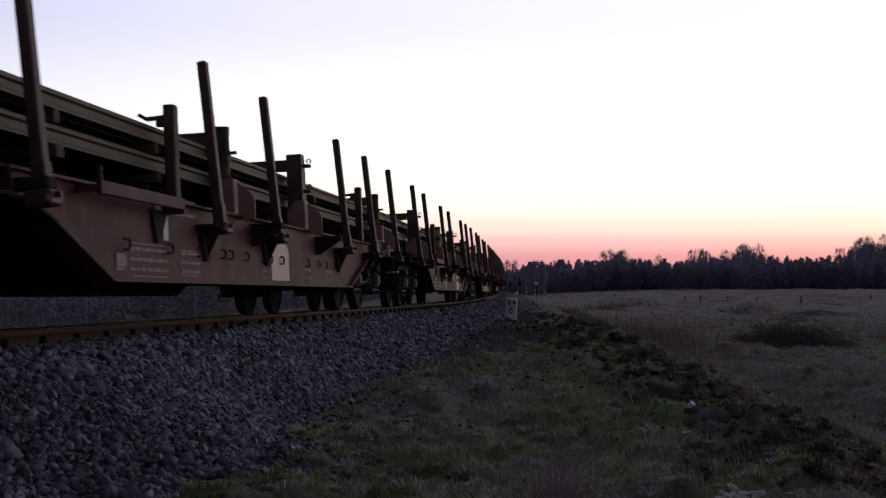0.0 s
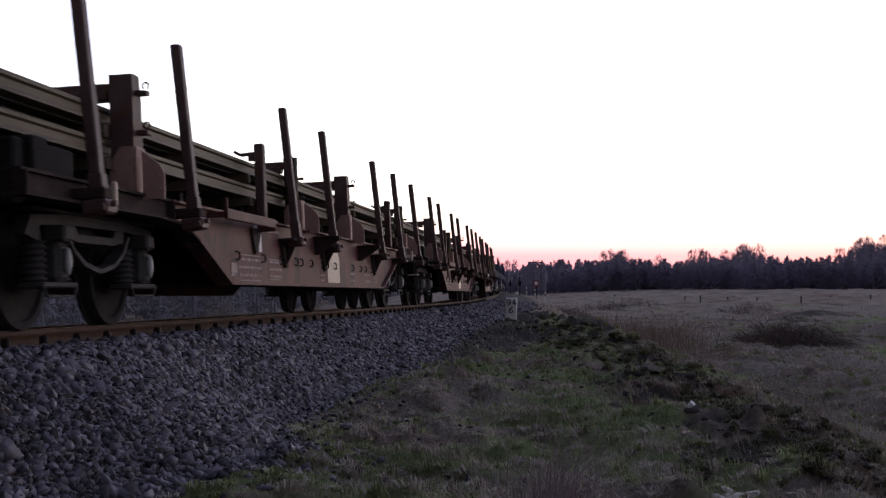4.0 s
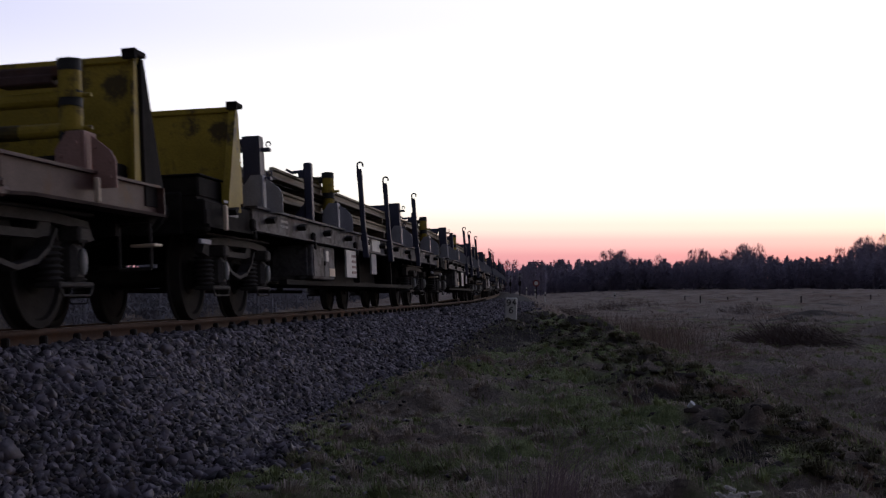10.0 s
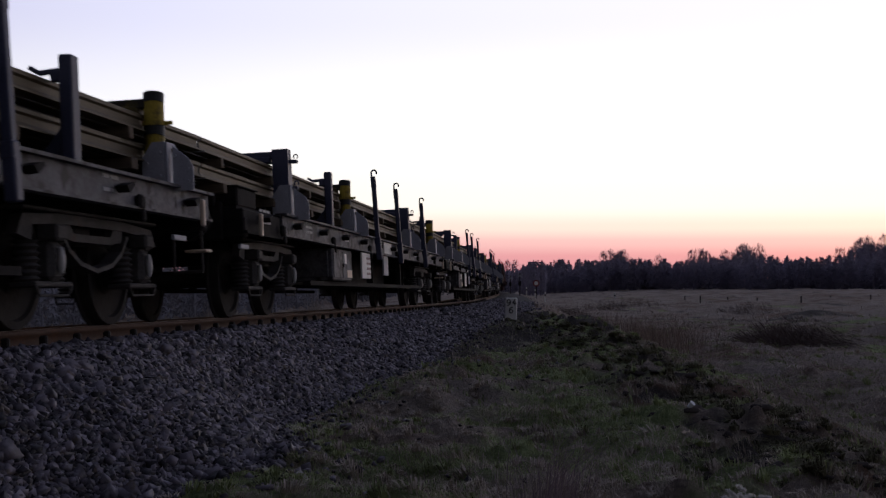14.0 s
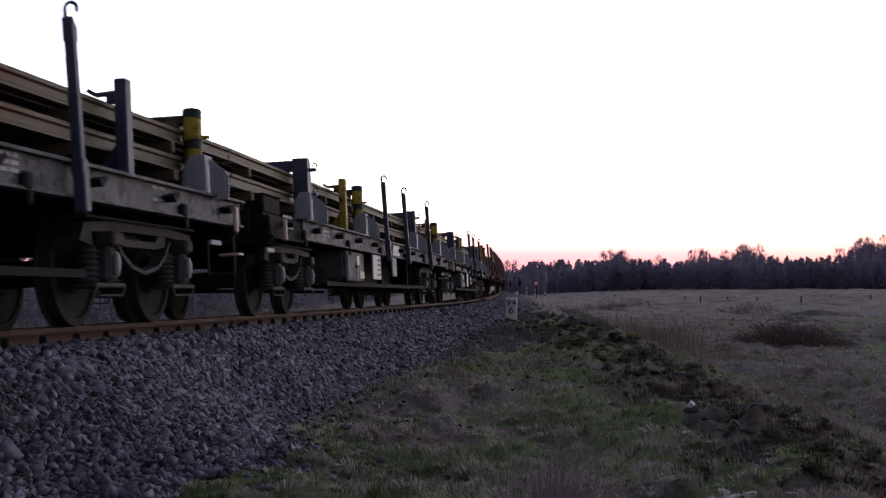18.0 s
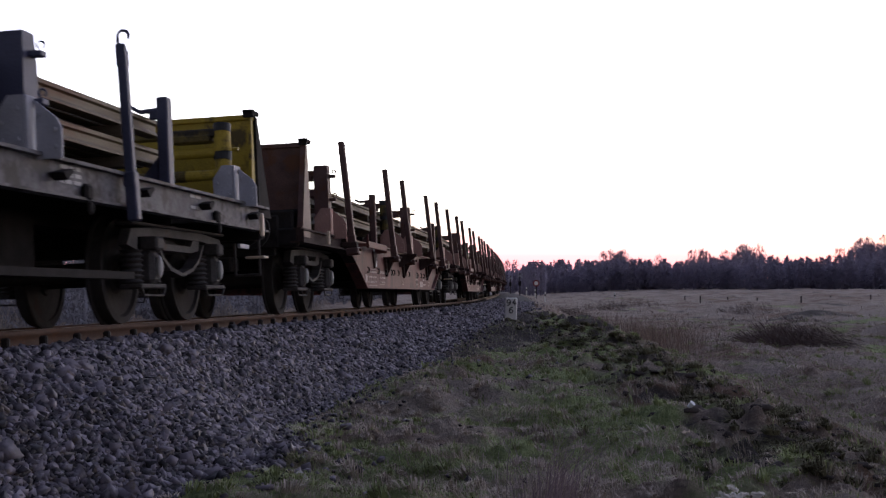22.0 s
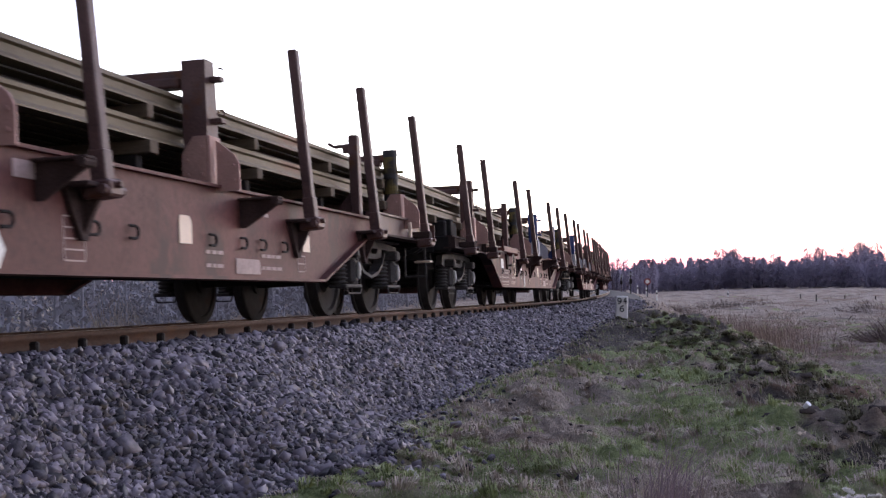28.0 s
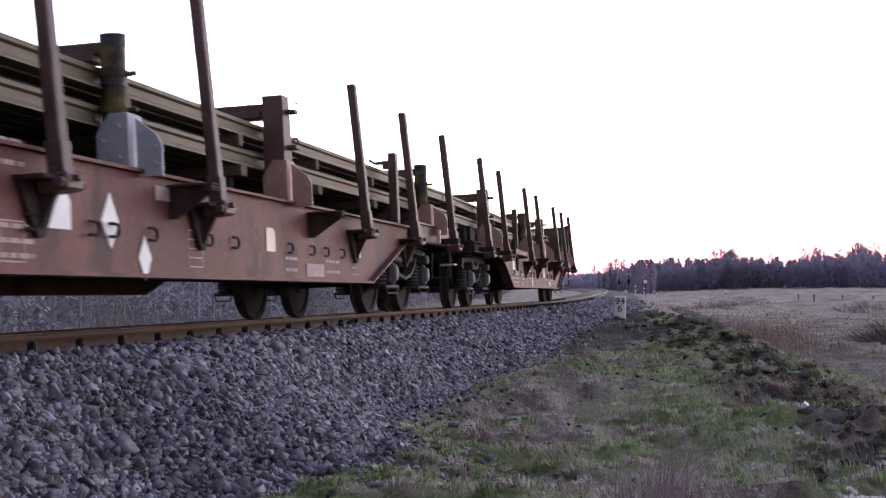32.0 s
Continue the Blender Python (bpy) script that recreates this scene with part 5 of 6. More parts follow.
# ---- grass ----
def blades(name, x, y, z, h, rng, material, spread=0.5, width=0.004):
    n = len(x)
    a = rng.uniform(0, 6.283, n)
    lean = rng.uniform(0.1, 1.0, n) * spread * h
    d = 2.6 + 2.2 * wob(x, y, 0.8, 71) + rng.normal(0, 0.7, n)   # blades of a tuft lie one way
    w = width * rng.uniform(0.6, 1.6, n)
    p0 = np.stack((x - w * np.cos(a), y - w * np.sin(a), z - 0.02), -1)
    p1 = np.stack((x + w * np.cos(a), y + w * np.sin(a), z - 0.02), -1)
    mx, my = x + lean * 0.35 * np.cos(d), y + lean * 0.35 * np.sin(d)
    p2 = np.stack((mx + 0.8 * w * np.cos(a), my + 0.8 * w * np.sin(a), z + h * 0.6), -1)
    p3 = np.stack((mx - 0.8 * w * np.cos(a), my - 0.8 * w * np.sin(a), z + h * 0.6), -1)
    p4 = np.stack((x + lean * np.cos(d), y + lean * np.sin(d), z + h * 0.9), -1)
    V = np.stack((p0, p1, p2, p3, p4), 1).reshape(-1, 3)
    o = (np.arange(n) * 5)[:, None]
    F = np.concatenate((o + [[0, 1, 2]], o + [[0, 2, 3]], o + [[3, 2, 4]]))
    return mesh_object(name, V, F, material)


def scatter(rng, n, dist, angle=(-24, 22), power=1.0):
    r = dist[0] + (dist[1] - dist[0]) * rng.uniform(0, 1, n) ** power
    a = np.radians(rng.uniform(*angle, n))
    return r * np.sin(a), r * np.cos(a)


rng = np.random.RandomState(8)
for nm, material, n, dist, hh, sd, thr, wd, lab in (
        ("dry_grass", M_DRY, 170000, (3.0, 20), 0.022, 31, -0.3, 0.0017, "flattened dead grass in tufts"),
        ("green_grass", M_GREEN, 170000, (3.0, 22), 0.016, 32, -0.3, 0.0020, "short green grass in patches"),
        ("field_grass", M_DRY, 40000, (13, 60), 0.05, 33, -0.1, 0.006, "pale dead grass of the field"),
        ("field_green", M_GREEN, 45000, (9, 50), 0.05, 36, 0.0, 0.006, "thin green grass of the field"),
        ("distant_grass", M_DRY, 14000, (50, 170), 0.16, 34, 0.1, 0.02, "pale dead grass of the far field")):
    x, y = scatter(rng, n, dist, power=1.4)
    s_, lat_ = to_line(x, y)
    e_ = bank_edge(s_)
    bare = np.exp(-((lat_ - e_ + 0.3) / 0.8) ** 2) * smooth(s_, 4, 8) * (1 - smooth(s_, 34, 48))
    bare = np.maximum(bare, smooth(0.16 - np.abs(wob(x, y, 1.3, 3)), 0.0, 0.15) * (dist[0] < 5))
    keep = (lat_ > foot(s_) + 0.05) & (wob(x, y, 1.6, sd) + 0.5 * wob(x, y, 0.5, sd + 3) > thr) & (rng.uniform(0, 1, n) > bare * 0.75)
    x, y = x[keep], y[keep]
    h = hh * rng.uniform(0.4, 1.5, len(x)) * (0.7 + 0.5 * np.clip(wob(x, y, 0.7, sd + 1), 0, 1))
    g = blades(nm, x, y, ground_z(x, y), h, rng, material, 2.0 if material is M_DRY else 1.7, wd)
    tagged(g, lab, "grass", kind="stuff")


def tuft(name, cx, cy, rx, ry, n, h, material, rng, lab, cat, spread=0.5, width=0.006):
    x, y = rng.normal(cx, rx, n), rng.normal(cy, ry, n)
    ob = blades(name, x, y, ground_z(x, y), h * rng.uniform(0.4, 1.2, n), rng, material, spread, width)
    return tagged(ob, lab, cat)


def tussocks(name, x, y, r, h, per, rng, material, lab, width=0.003):
    """Tufts whose blades spring from one root and bend outwards, more to one side."""
    n = len(x)
    a = rng.uniform(0, 6.283, (n, per))
    q = np.sqrt(rng.uniform(0, 1, (n, per)))
    z0 = ground_z(x, y)[:, None]
    X, Y, Rr, H = x[:, None], y[:, None], r[:, None], h[:, None]
    bx, by = X + 0.45 * Rr * q * np.cos(a), Y + 0.45 * Rr * q * np.sin(a)
    flow = (2.6 + 1.6 * wob(x, y, 1.5, 72))[:, None]
    tx = bx + Rr * (0.75 * q * np.cos(a) + 0.45 * np.cos(flow)) * rng.uniform(0.5, 1.2, (n, per))
    ty = by + Rr * (0.75 * q * np.sin(a) + 0.45 * np.sin(flow)) * rng.uniform(0.5, 1.2, (n, per))
    hh = H * rng.uniform(0.5, 1.1, (n, per)) * (1.15 - 0.75 * q)
    w = width * rng.uniform(0.6, 1.5, (n, per))
    c, sn = np.cos(a + 1.57), np.sin(a + 1.57)
    zb = z0 - 0.02 + 0 * bx
    mx, my = bx * 0.6 + tx * 0.4, by * 0.6 + ty * 0.4
    P = [np.stack(v, -1) for v in ((bx - w * c, by - w * sn, zb), (bx + w * c, by + w * sn, zb), (mx + 0.8 * w * c, my + 0.8 * w * sn, z0 + hh * 0.85), (mx - 0.8 * w * c, my - 0.8 * w * sn, z0 + hh * 0.85), (tx, ty, z0 + hh * 0.7))]
    V = np.stack(P, 2).reshape(-1, 3)
    o = (np.arange(n * per) * 5)[:, None]
    F = np.concatenate((o + [[0, 1, 2]], o + [[0, 2, 3]], o + [[3, 2, 4]]))
    return tagged(mesh_object(name, V, F, material), lab, "grass", kind="stuff")


rng = np.random.RandomState(44)
for nm, material, n, s_lo, s_hi, l_lo, l_hi, r0, h0, seed, thr, lab in (
        ("green_tufts", M_GREEN, 1500, 6.5, 24, 2.7, 6.4, 0.085, 0.05, 32, -0.1, "soft tufts of green grass on the bank"),
        ("dead_tufts", M_DRY, 1300, 6.5, 24, 2.7, 6.6, 0.095, 0.055, 31, 0.0, "bleached tufts of dead grass on the bank"),
        ("field_tufts", M_DRY, 900, 9, 45, 6.3, 13, 0.16, 0.08, 33, 0.1, "matted dead tufts of the field"),
        ("field_green_tufts", M_GREEN, 900, 9, 45, 6.6, 15, 0.15, 0.06, 36, 0.0, "greenish tufts of the field")):
    s_, lat_ = rng.uniform(s_lo, s_hi, n), rng.uniform(l_lo, l_hi, n)
    x, y, _zz = beside(s_, lat_, 0)
    keep = (wob(x, y, 1.6, seed) > thr) & (np.hypot(x - 1.8, y - 9.7) > 0.55) & (lat_ > foot(s_) + 0.1) & ~((s_ > 17) & (lat_ < 3.9))
    x, y = x[keep], y[keep]
    m = len(x)
    tussocks(nm, x, y, r0 * rng.lognormal(0, 0.35, m), h0 * rng.lognormal(0, 0.3, m), 56, rng, material, lab)
# dark turf in the belt of turned soil
s_ = np.concatenate((rng.uniform(7.5, 14, 210), rng.uniform(14, 22, 260), rng.uniform(22, 34, 120)))
lat_ = np.interp(s_, [7.5, 9, 12, 14, 17, 20.5, 27, 34], [6.4, 6.3, 6.1, 5.65, 5.4, 4.6, 3.7, 3.4]) + rng.normal(0, 1, len(s_)) * np.interp(s_, [9, 13, 17, 22, 34], [0.3, 0.28, 0.45, 0.4, 0.3])
x, y, _zz = beside(s_, lat_, 0)
tussocks("dark_turf", x, y, 0.12 * rng.lognormal(0, 0.35, len(x)), 0.05 * rng.lognormal(0, 0.4, len(x)), 90, rng, M_TURF, "dark torn turf along the edge of the bank", 0.0045)

# russet weeds in the dip, a bramble bush, tussocks near the camera
rng = np.random.RandomState(12)
wy = rng.normal(26.5, 2.6, 2200)
wx = wy * 0.157 + rng.normal(0, 0.55, len(wy))
weeds = blades("russet_weeds", wx, wy, ground_z(wx, wy), 0.46 * rng.uniform(0.3, 1.25, len(wy)), rng, M_WEED, 0.7, 0.0022)
tagged(weeds, "dry russet weeds standing in the dip", "weeds", kind="stuff")
for cx, cy, r in ((0.55, 6.9, 0.25), (1.0, 7.6, 0.3), (0.2, 5.9, 0.22), (1.7, 8.6, 0.3), (0.1, 8.1, 0.2), (1.2, 5.6, 0.25), (2.4, 6.6, 0.3), (0.9, 10.8, 0.3), (1.9, 12.2, 0.3)):
    tuft("grass_tussock", cx, cy, r, r, 900, 0.065, M_DRY, rng, "matted tussock of dead grass on the bank", "tussock", 2.2, 0.0018)["kind"] = "stuff"
tuft("dead_weed", 0.41, 5.5, 0.08, 0.12, 300, 0.50, M_PURPLE, rng, "thin purplish dead weed with bare upright stems", "weed", 0.9, 0.0011)


def bush(cx, cy, rx, ry, h, n, rng):
    """Arching bare shoots that spring from a rounded patch."""
    a, r = rng.uniform(0, 6.283, n), rng.uniform(0, 1, n) ** 0.5
    x, y = cx + rx * r * np.cos(a), cy + ry * r * np.sin(a)
    z = ground_z(x, y)
    hh = h * (1 - 0.7 * r * r) * rng.uniform(0.25, 1.15, n)
    d, ln, w = rng.uniform(0, 6.283, n), rng.uniform(0.25, 0.9, n), rng.uniform(0.003, 0.008, n)
    p0 = np.stack((x, y, z), -1)
    p1 = p0 + np.stack((w, w * 0, w * 0), -1)
    p2 = np.stack((x + ln * 0.5 * np.cos(d), y + ln * 0.5 * np.sin(d), z + hh), -1)
    p3 = p2 + np.stack((w, w * 0, w), -1)
    p4 = np.stack((x + ln * np.cos(d), y + ln * np.sin(d), z + hh * 0.45), -1)
    o = (np.arange(n) * 5)[:, None]
    return np.stack((p0, p1, p2, p3, p4), 1).reshape(-1, 3), np.concatenate((o + [[0, 1, 3]], o + [[0, 3, 2]], o + [[2, 3, 4]]))


rng_b = np.random.RandomState(4)
vs, fs = bush(6.75, 26.0, 0.85, 1.3, 0.46, 1500, rng_b)
for bx_, by_, br, bh in ((9.3, 78.0, 1.6, 0.6), (11.9, 84.0, 1.9, 0.7), (5.6, 58.0, 0.7, 0.4), (15.0, 66.0, 1.3, 0.5), (10.2, 38.0, 0.8, 0.35)):
    v_, f_ = bush(bx_, by_, br, br, bh, 260, rng_b)
    tagged(mesh_object("scrub_bush", v_, f_, M_BRAMBLE), "small dark leafless bush on a rise of the field", "bush", "small bushes of the field")
bramble = mesh_object("bramble_bush", vs, fs, M_BRAMBLE)
tagged(bramble, "low dark leafless bramble bush in the field", "bush")

# turned soil: clods along the edge of the bank, in a belt that widens towards the camera
def clods(name, x, y, r, rng, material, lab):
    bm = B()
    bmesh.ops.create_icosphere(bm, subdivisions=2, radius=1)
    v0 = np.array([v.co[:] for v in bm.verts])
    f0 = np.array([[v.index for v in f.verts] for f in bm.faces])
    bm.free()
    n = len(x)
    big = sum(np.sin(v0[None] @ rng.normal(0, 2.6, (n, 3, 1)) + rng.uniform(0, 6.3, (n, 1, 1))) for _ in range(3)) * 0.16
    V = v0[None] * (1 + big + rng.normal(0, 0.17, (n, len(v0), 1)))
    V *= np.stack((rng.uniform(0.8, 1.6, n), rng.uniform(0.7, 1.2, n), rng.uniform(0.4, 0.75, n)), -1)[:, None]
    a = rng.uniform(0, 6.283, (n, 1))
    X, Y = V[..., 0] * np.cos(a) - V[..., 1] * np.sin(a), V[..., 0] * np.sin(a) + V[..., 1] * np.cos(a)
    V = np.stack((X, Y, V[..., 2]), -1) * r[:, None, None] + np.stack((x, y, ground_z(x, y) - 0.1 * r), -1)[:, None]
    F = (f0[None] + (np.arange(n) * len(v0))[:, None, None]).reshape(-1, 3)
    return tagged(mesh_object(name, V.reshape(-1, 3), F, material), lab, "soil", kind="stuff")


rng = np.random.RandomState(31)
cs = np.concatenate((rng.uniform(7.5, 14, 240), rng.uniform(14, 22, 300), rng.uniform(22, 34, 120)))
clat = np.interp(cs, [9, 12, 14, 17, 20.5, 27, 34], [6.2, 6.0, 5.5, 5.4, 4.6, 3.7, 3.4]) + rng.normal(0, 1, len(cs)) * np.interp(cs, [9, 17, 22, 34], [0.35, 0.5, 0.4, 0.3])
cx_, cy_, _cz = beside(cs, clat, 0)
clods("soil_clods", cx_, cy_, rng.lognormal(math.log(0.026), 0.45, len(cs)), rng, M_CLOD, "dark turned clods of soil along the bank")
cs = rng.uniform(7, 22, 900)
clat = rng.uniform(2.6, 6.2, 900)
keep = wob(*beside(cs, clat, 0)[:2], 1.4, 81) > 0.25
cx_, cy_, _cz = beside(cs[keep], clat[keep], 0)
clods("soil_crumbs", cx_, cy_, rng.lognormal(math.log(0.012), 0.4, int(keep.sum())), rng, M_CLOD, "crumbs of dark soil among the grass")

# ---- small things ----
def km_stone():
    """The kilometre stone beside the line, white with black figures."""
    ob = new("kilometre_stone")
    bm = box(B(), -0.115, 0.115, -0.07, 0.07, -0.25, 0.385, 0.02)
    part("slab", bm, M_WHITE, ob, "white painted stone slab")
    y = -0.073
    nine = ring(B(), (-0.052, y, 0.315), 0.032, 0.0105, "xz", 0, 360, 14)
    rod(ring(nine, (-0.085, y, 0.30), 0.066, 0.0105, "xz", 10, -55, 6), (-0.047, y, 0.246), (-0.08, y, 0.238), 0.0105, 6)
    part("figure_nine", nine, M_BLACKPAINT, ob, "black painted figure")
    four = rod(B(), (0.068, y, 0.36), (0.028, y, 0.285), 0.0105, 6)
    rod(rod(four, (0.028, y, 0.283), (0.095, y, 0.283), 0.0105, 6), (0.07, y, 0.325), (0.07, y, 0.235), 0.0105, 6)
    part("figure_four", four, M_BLACKPAINT, ob, "black painted figure")
    six = ring(B(), (0.0, y, 0.125), 0.033, 0.0105, "xz", 0, 360, 14)
    rod(ring(six, (0.034, y, 0.14), 0.067, 0.0105, "xz", 190, 125, 6), (-0.005, y, 0.195), (0.03, y, 0.205), 0.0105, 6)
    part("figure_six", six, M_BLACKPAINT, ob, "black painted figure")
    return tagged(ob, "white kilometre stone with black figures, beside the ballast", "kilometre stone")


D = 26.0
st = km_stone()
st.matrix_world = T3((0.0508 * D, D, EYE_Z - D * 0.0266)) @ Matrix.Rotation(radians(-4), 4, "Z") @ Matrix.Rotation(radians(2), 4, "Y")

cup = B()
rod(cup, (0, 0, 0), (0.009, 0.0, 0.042), 0.016, 14, 0.021)
rod(cup, (0.009, 0, 0.0415), (0.0095, 0, 0.045), 0.0235, 14)
cx, cy = 0.1835 * 10.05, 10.05
cup_ob = new("plastic_cup", mesh_of("plastic_cup", cup, M_PLASTIC))
cup_ob.matrix_world = T3((cx, cy, gz(cx, cy) + 0.008)) @ Matrix.Rotation(0.5, 4, "Y") @ Matrix.Rotation(0.5, 4, "X")
tagged(cup_ob, "crumpled white plastic cup in the grass", "cup")
lx, ly = 0.18 * 9.05, 9.05
litter = prism(prism(B(), [(-0.02, 0), (0.0, -0.012), (0.018, 0.004), (0.004, 0.016)], 0.0, 0.006, "z"), [(0.02, 0.0), (0.035, -0.01), (0.04, 0.012)], 0.008, 0.013, "z")
litter_ob = new("litter_scrap", mesh_of("litter_scrap", litter, M_CREAM))
litter_ob.matrix_world = T3((lx, ly, gz(lx, ly) + 0.03)) @ Matrix.Rotation(0.7, 4, "X")
tagged(litter_ob, "small pale yellowish scrap lying in the grass", "litter")
for px, d, r in ((-0.0464, 11.2, 0.03), (-0.232, 5.3, 0.045), (-0.143, 5.0, 0.035), (-0.0475, 8.3, 0.02), (0.18, 7.5, 0.012), (-0.106, 7.0, 0.03)):
    rr = np.random.RandomState(int(d * 100))
    x, y = px * d, d
    stn = stones("pale_stone", np.array([x]), np.array([y]), np.array([gz(x, y) + r * 0.4]), np.array([r]), rr, M_STONEWHITE)
    tagged(stn, "pale loose stone at the foot of the ballast", "stone", "pale loose stones")

# ---- the far field: posts, road markers, crossing, woods ----
def far_post(u, depth, h, w, material, lab, cat, name, white=False):
    x, y = u * depth, depth
    ob = new(name)
    ob.matrix_world = T3((x, y, gz(x, y)))
    part("shaft", box(B(), -w / 2, w / 2, -w / 2, w / 2, -0.2, h, w * 0.15), material, ob)
    if white:
        part("black_band", box(B(), -w / 2 - 0.004, w / 2 + 0.004, -w / 2 - 0.004, w / 2 + 0.004, h * 0.62, h * 0.78), M_BLACKPAINT, ob)
    return tagged(ob, lab, cat)


for u, d, h in ((0.1925, 100, 1.05), (0.268, 86, 1.1), (0.181, 130, 1.0), (0.213, 125, 0.7), (0.29, 120, 0.8), (0.32, 110, 0.8), (0.235, 118, 0.8)):
    far_post(u, d, h * 0.5, 0.09, M_WOOD, "weathered wooden fence post in the field", "post", "fence_post")["group"] = "fence posts in the field"
for u, d in ((0.1285, 150), (0.0625, 165), (0.069, 150), (0.0765, 140)):
    far_post(u, d, 1.1, 0.14, M_WHITE, "white road marker post with a black band", "marker post", "marker_post", True)["group"] = "road marker posts"

# the level crossing's cross and a round sign
def crossing_sign(u, d):
    ob = new("crossing_sign")
    x, y = u * d, d
    ob.matrix_world = T3((x, y, gz(x, y)))
    part("pole", rod(B(), (0, 0, -0.2), (0, 0, 2.4), 0.05, 8), M_BOGIE, ob)
    for a in (-0.6, 0.6):
        part("arm", box(B(), -0.32, 0.32, -0.03, 0.03, -0.05, 0.05, 0.01, T3((0, -0.07, 2.1)) @ Matrix.Rotation(a, 4, "Y")), M_GREYPALE, ob)
    part("signal_box", box(B(), -0.14, 0.14, -0.15, 0.1, 1.15, 1.6, 0.03), M_DARK, ob)
    return tagged(ob, "level crossing cross with a signal on a dark pole", "crossing sign")


crossing_sign(0.0575, 130)
crossing_sign(0.0505, 160)
rs = new("round_sign")
rs.matrix_world = T3((0.0697 * 150, 150, gz(0.0697 * 150, 150)))
RS = 0.12 - gz(0.0697 * 150, 150)   # height of the disc
part("pole", rod(B(), (0, 0, -0.2), (0, 0, RS), 0.05, 8), M_DARK, rs)
part("disc", rod(B(), (0, -0.05, RS), (0, -0.09, RS), 0.36, 20), M_RED, rs, "round sign with a red rim")
part("disc_face", rod(B(), (0, -0.09, RS), (0, -0.1, RS), 0.23, 20), M_WHITE, rs)
tagged(rs, "round road sign with a red rim", "road sign")
mast = new("lattice_mast")
mast.matrix_world = T3((0.0478 * 420, 420, gz(0.0478 * 420, 420)))
for sx in (-0.5, 0.5):
    part("leg", rod(B(), (sx, 0, -0.3), (sx * 0.2, 0, 8.6), 0.06, 6), M_DARK, mast)
for k in range(7):
    z = 0.9 + k * 1.0
    w = 0.5 - 0.4 * z / 8.6
    part("brace", rod(B(), (-w, 0, z), (w, 0, z + 0.9), 0.04, 6), M_DARK, mast)
tagged(mast, "thin steel lattice mast beyond the crossing", "mast")


def grounded(trees, rise):
    """Sets trees on the ground; rise: whether their tops stay where they are."""
    z = ground_z(np.array([t[0] for t in trees]), np.array([t[1] for t in trees]))
    return [(x, y, float(g), h - (float(g) if rise else 0), w) for (x, y, _0, h, w), g in zip(trees, z)]


def wood(name, trees, material, rng, lab, pieces=150, bare=False, clump=0.026):
    """Far trees: tapered trunks and crowns of many small leaf clumps."""
    vs, fs = [], []
    o = 0
    for x, y, z, h, w in trees:
        # trunk with limbs
        r = h * 0.018
        tv = []
        for zz, rr in ((0, r * 1.5), (h * 0.5, r), (h * 0.95, r * 0.25)):
            for a in range(4):
                tv.append((x + rr * math.cos(a * 1.571), y + rr * math.sin(a * 1.571), z + zz))
        vs.append(np.array(tv))
        for b in (0, 4):
            for a in range(4):
                p, q_, r_, s_ = o + b + a, o + b + (a + 1) % 4, o + b + 4 + (a + 1) % 4, o + b + 4 + a
                fs.append([[p, q_, r_], [p, r_, s_]])
        o += 12
        n = pieces
        t = rng.uniform(0, 1, n)
        top = np.where(bare, np.sin(np.pi * np.clip(0.12 + 0.86 * t, 0, 1)) ** 0.7, np.minimum((1 - t) ** 0.6 * 1.1, 0.35 + 1.6 * t))
        a, rr = rng.uniform(0, 6.283, n), rng.uniform(0.1, 1, n) ** 0.6
        lob = 1 + 0.35 * np.sin(3 * a + x) + 0.2 * np.sin(7 * t * 3 + y)
        cx = x + w * rr * top * lob * np.cos(a)
        cy = y + w * rr * top * lob * np.sin(a)
        cz = z + h * ((0.28 if bare else 0.06) + (0.74 if bare else 0.96) * t)
        c = np.stack((cx, cy, cz), -1)
        if bare:
            up = np.stack((rng.normal(0, 0.5, n), rng.normal(0, 0.5, n), rng.uniform(0.5, 1.5, n)), -1) * h * 0.05
            sd = rng.normal(0, 1, (n, 3)) * h * 0.005
            tri = np.stack((c - up - sd, c - up + sd, c + up), 1)
        else:
            tri = c[:, None] + rng.normal(0, 1, (n, 3, 3)) * max(0.05, h * clump)
        vs.append(tri.reshape(-1, 3))
        fs.append((np.arange(n * 3) + o).reshape(-1, 3))
        o += n * 3
    F = np.concatenate([np.array(f) for f in fs])
    ob = mesh_object(name, np.concatenate(vs), F, material)
    return tagged(ob, lab, "woods", kind="stuff")


rng = np.random.RandomState(21)
# the skyline: bearing and height of the tree tops above the eye, in thousandths
SKY = [(0.038, 6), (0.05, 10), (0.06, 12), (0.068, 16), (0.078, 14), (0.09, 16), (0.12, 15), (0.15, 14), (0.18, 15), (0.2, 17), (0.215, 19), (0.225, 22), (0.25, 18), (0.28, 17), (0.3, 20), (0.312, 26), (0.33, 26),
       (0.36, 24), (0.45, 24), (0.7, 24)]
trees, bares = [], []
for k in range(620):
    u = 0.06 + 0.66 * (k / 620) ** 1.15 + rng.normal(0, 0.002)
    d = rng.uniform(330, 420)
    if u < 0.075:
        d = rng.uniform(260, 300)
    x, y = u * d, d
    z = 0.0
    hpx = np.interp(u, [a for a, b in SKY], [b for a, b in SKY]) / 1000 * d
    h = (EYE_Z - z + hpx) * rng.uniform(0.72, 1.06)
    trees.append((x, y, z, h, h * rng.uniform(0.2, 0.36)))
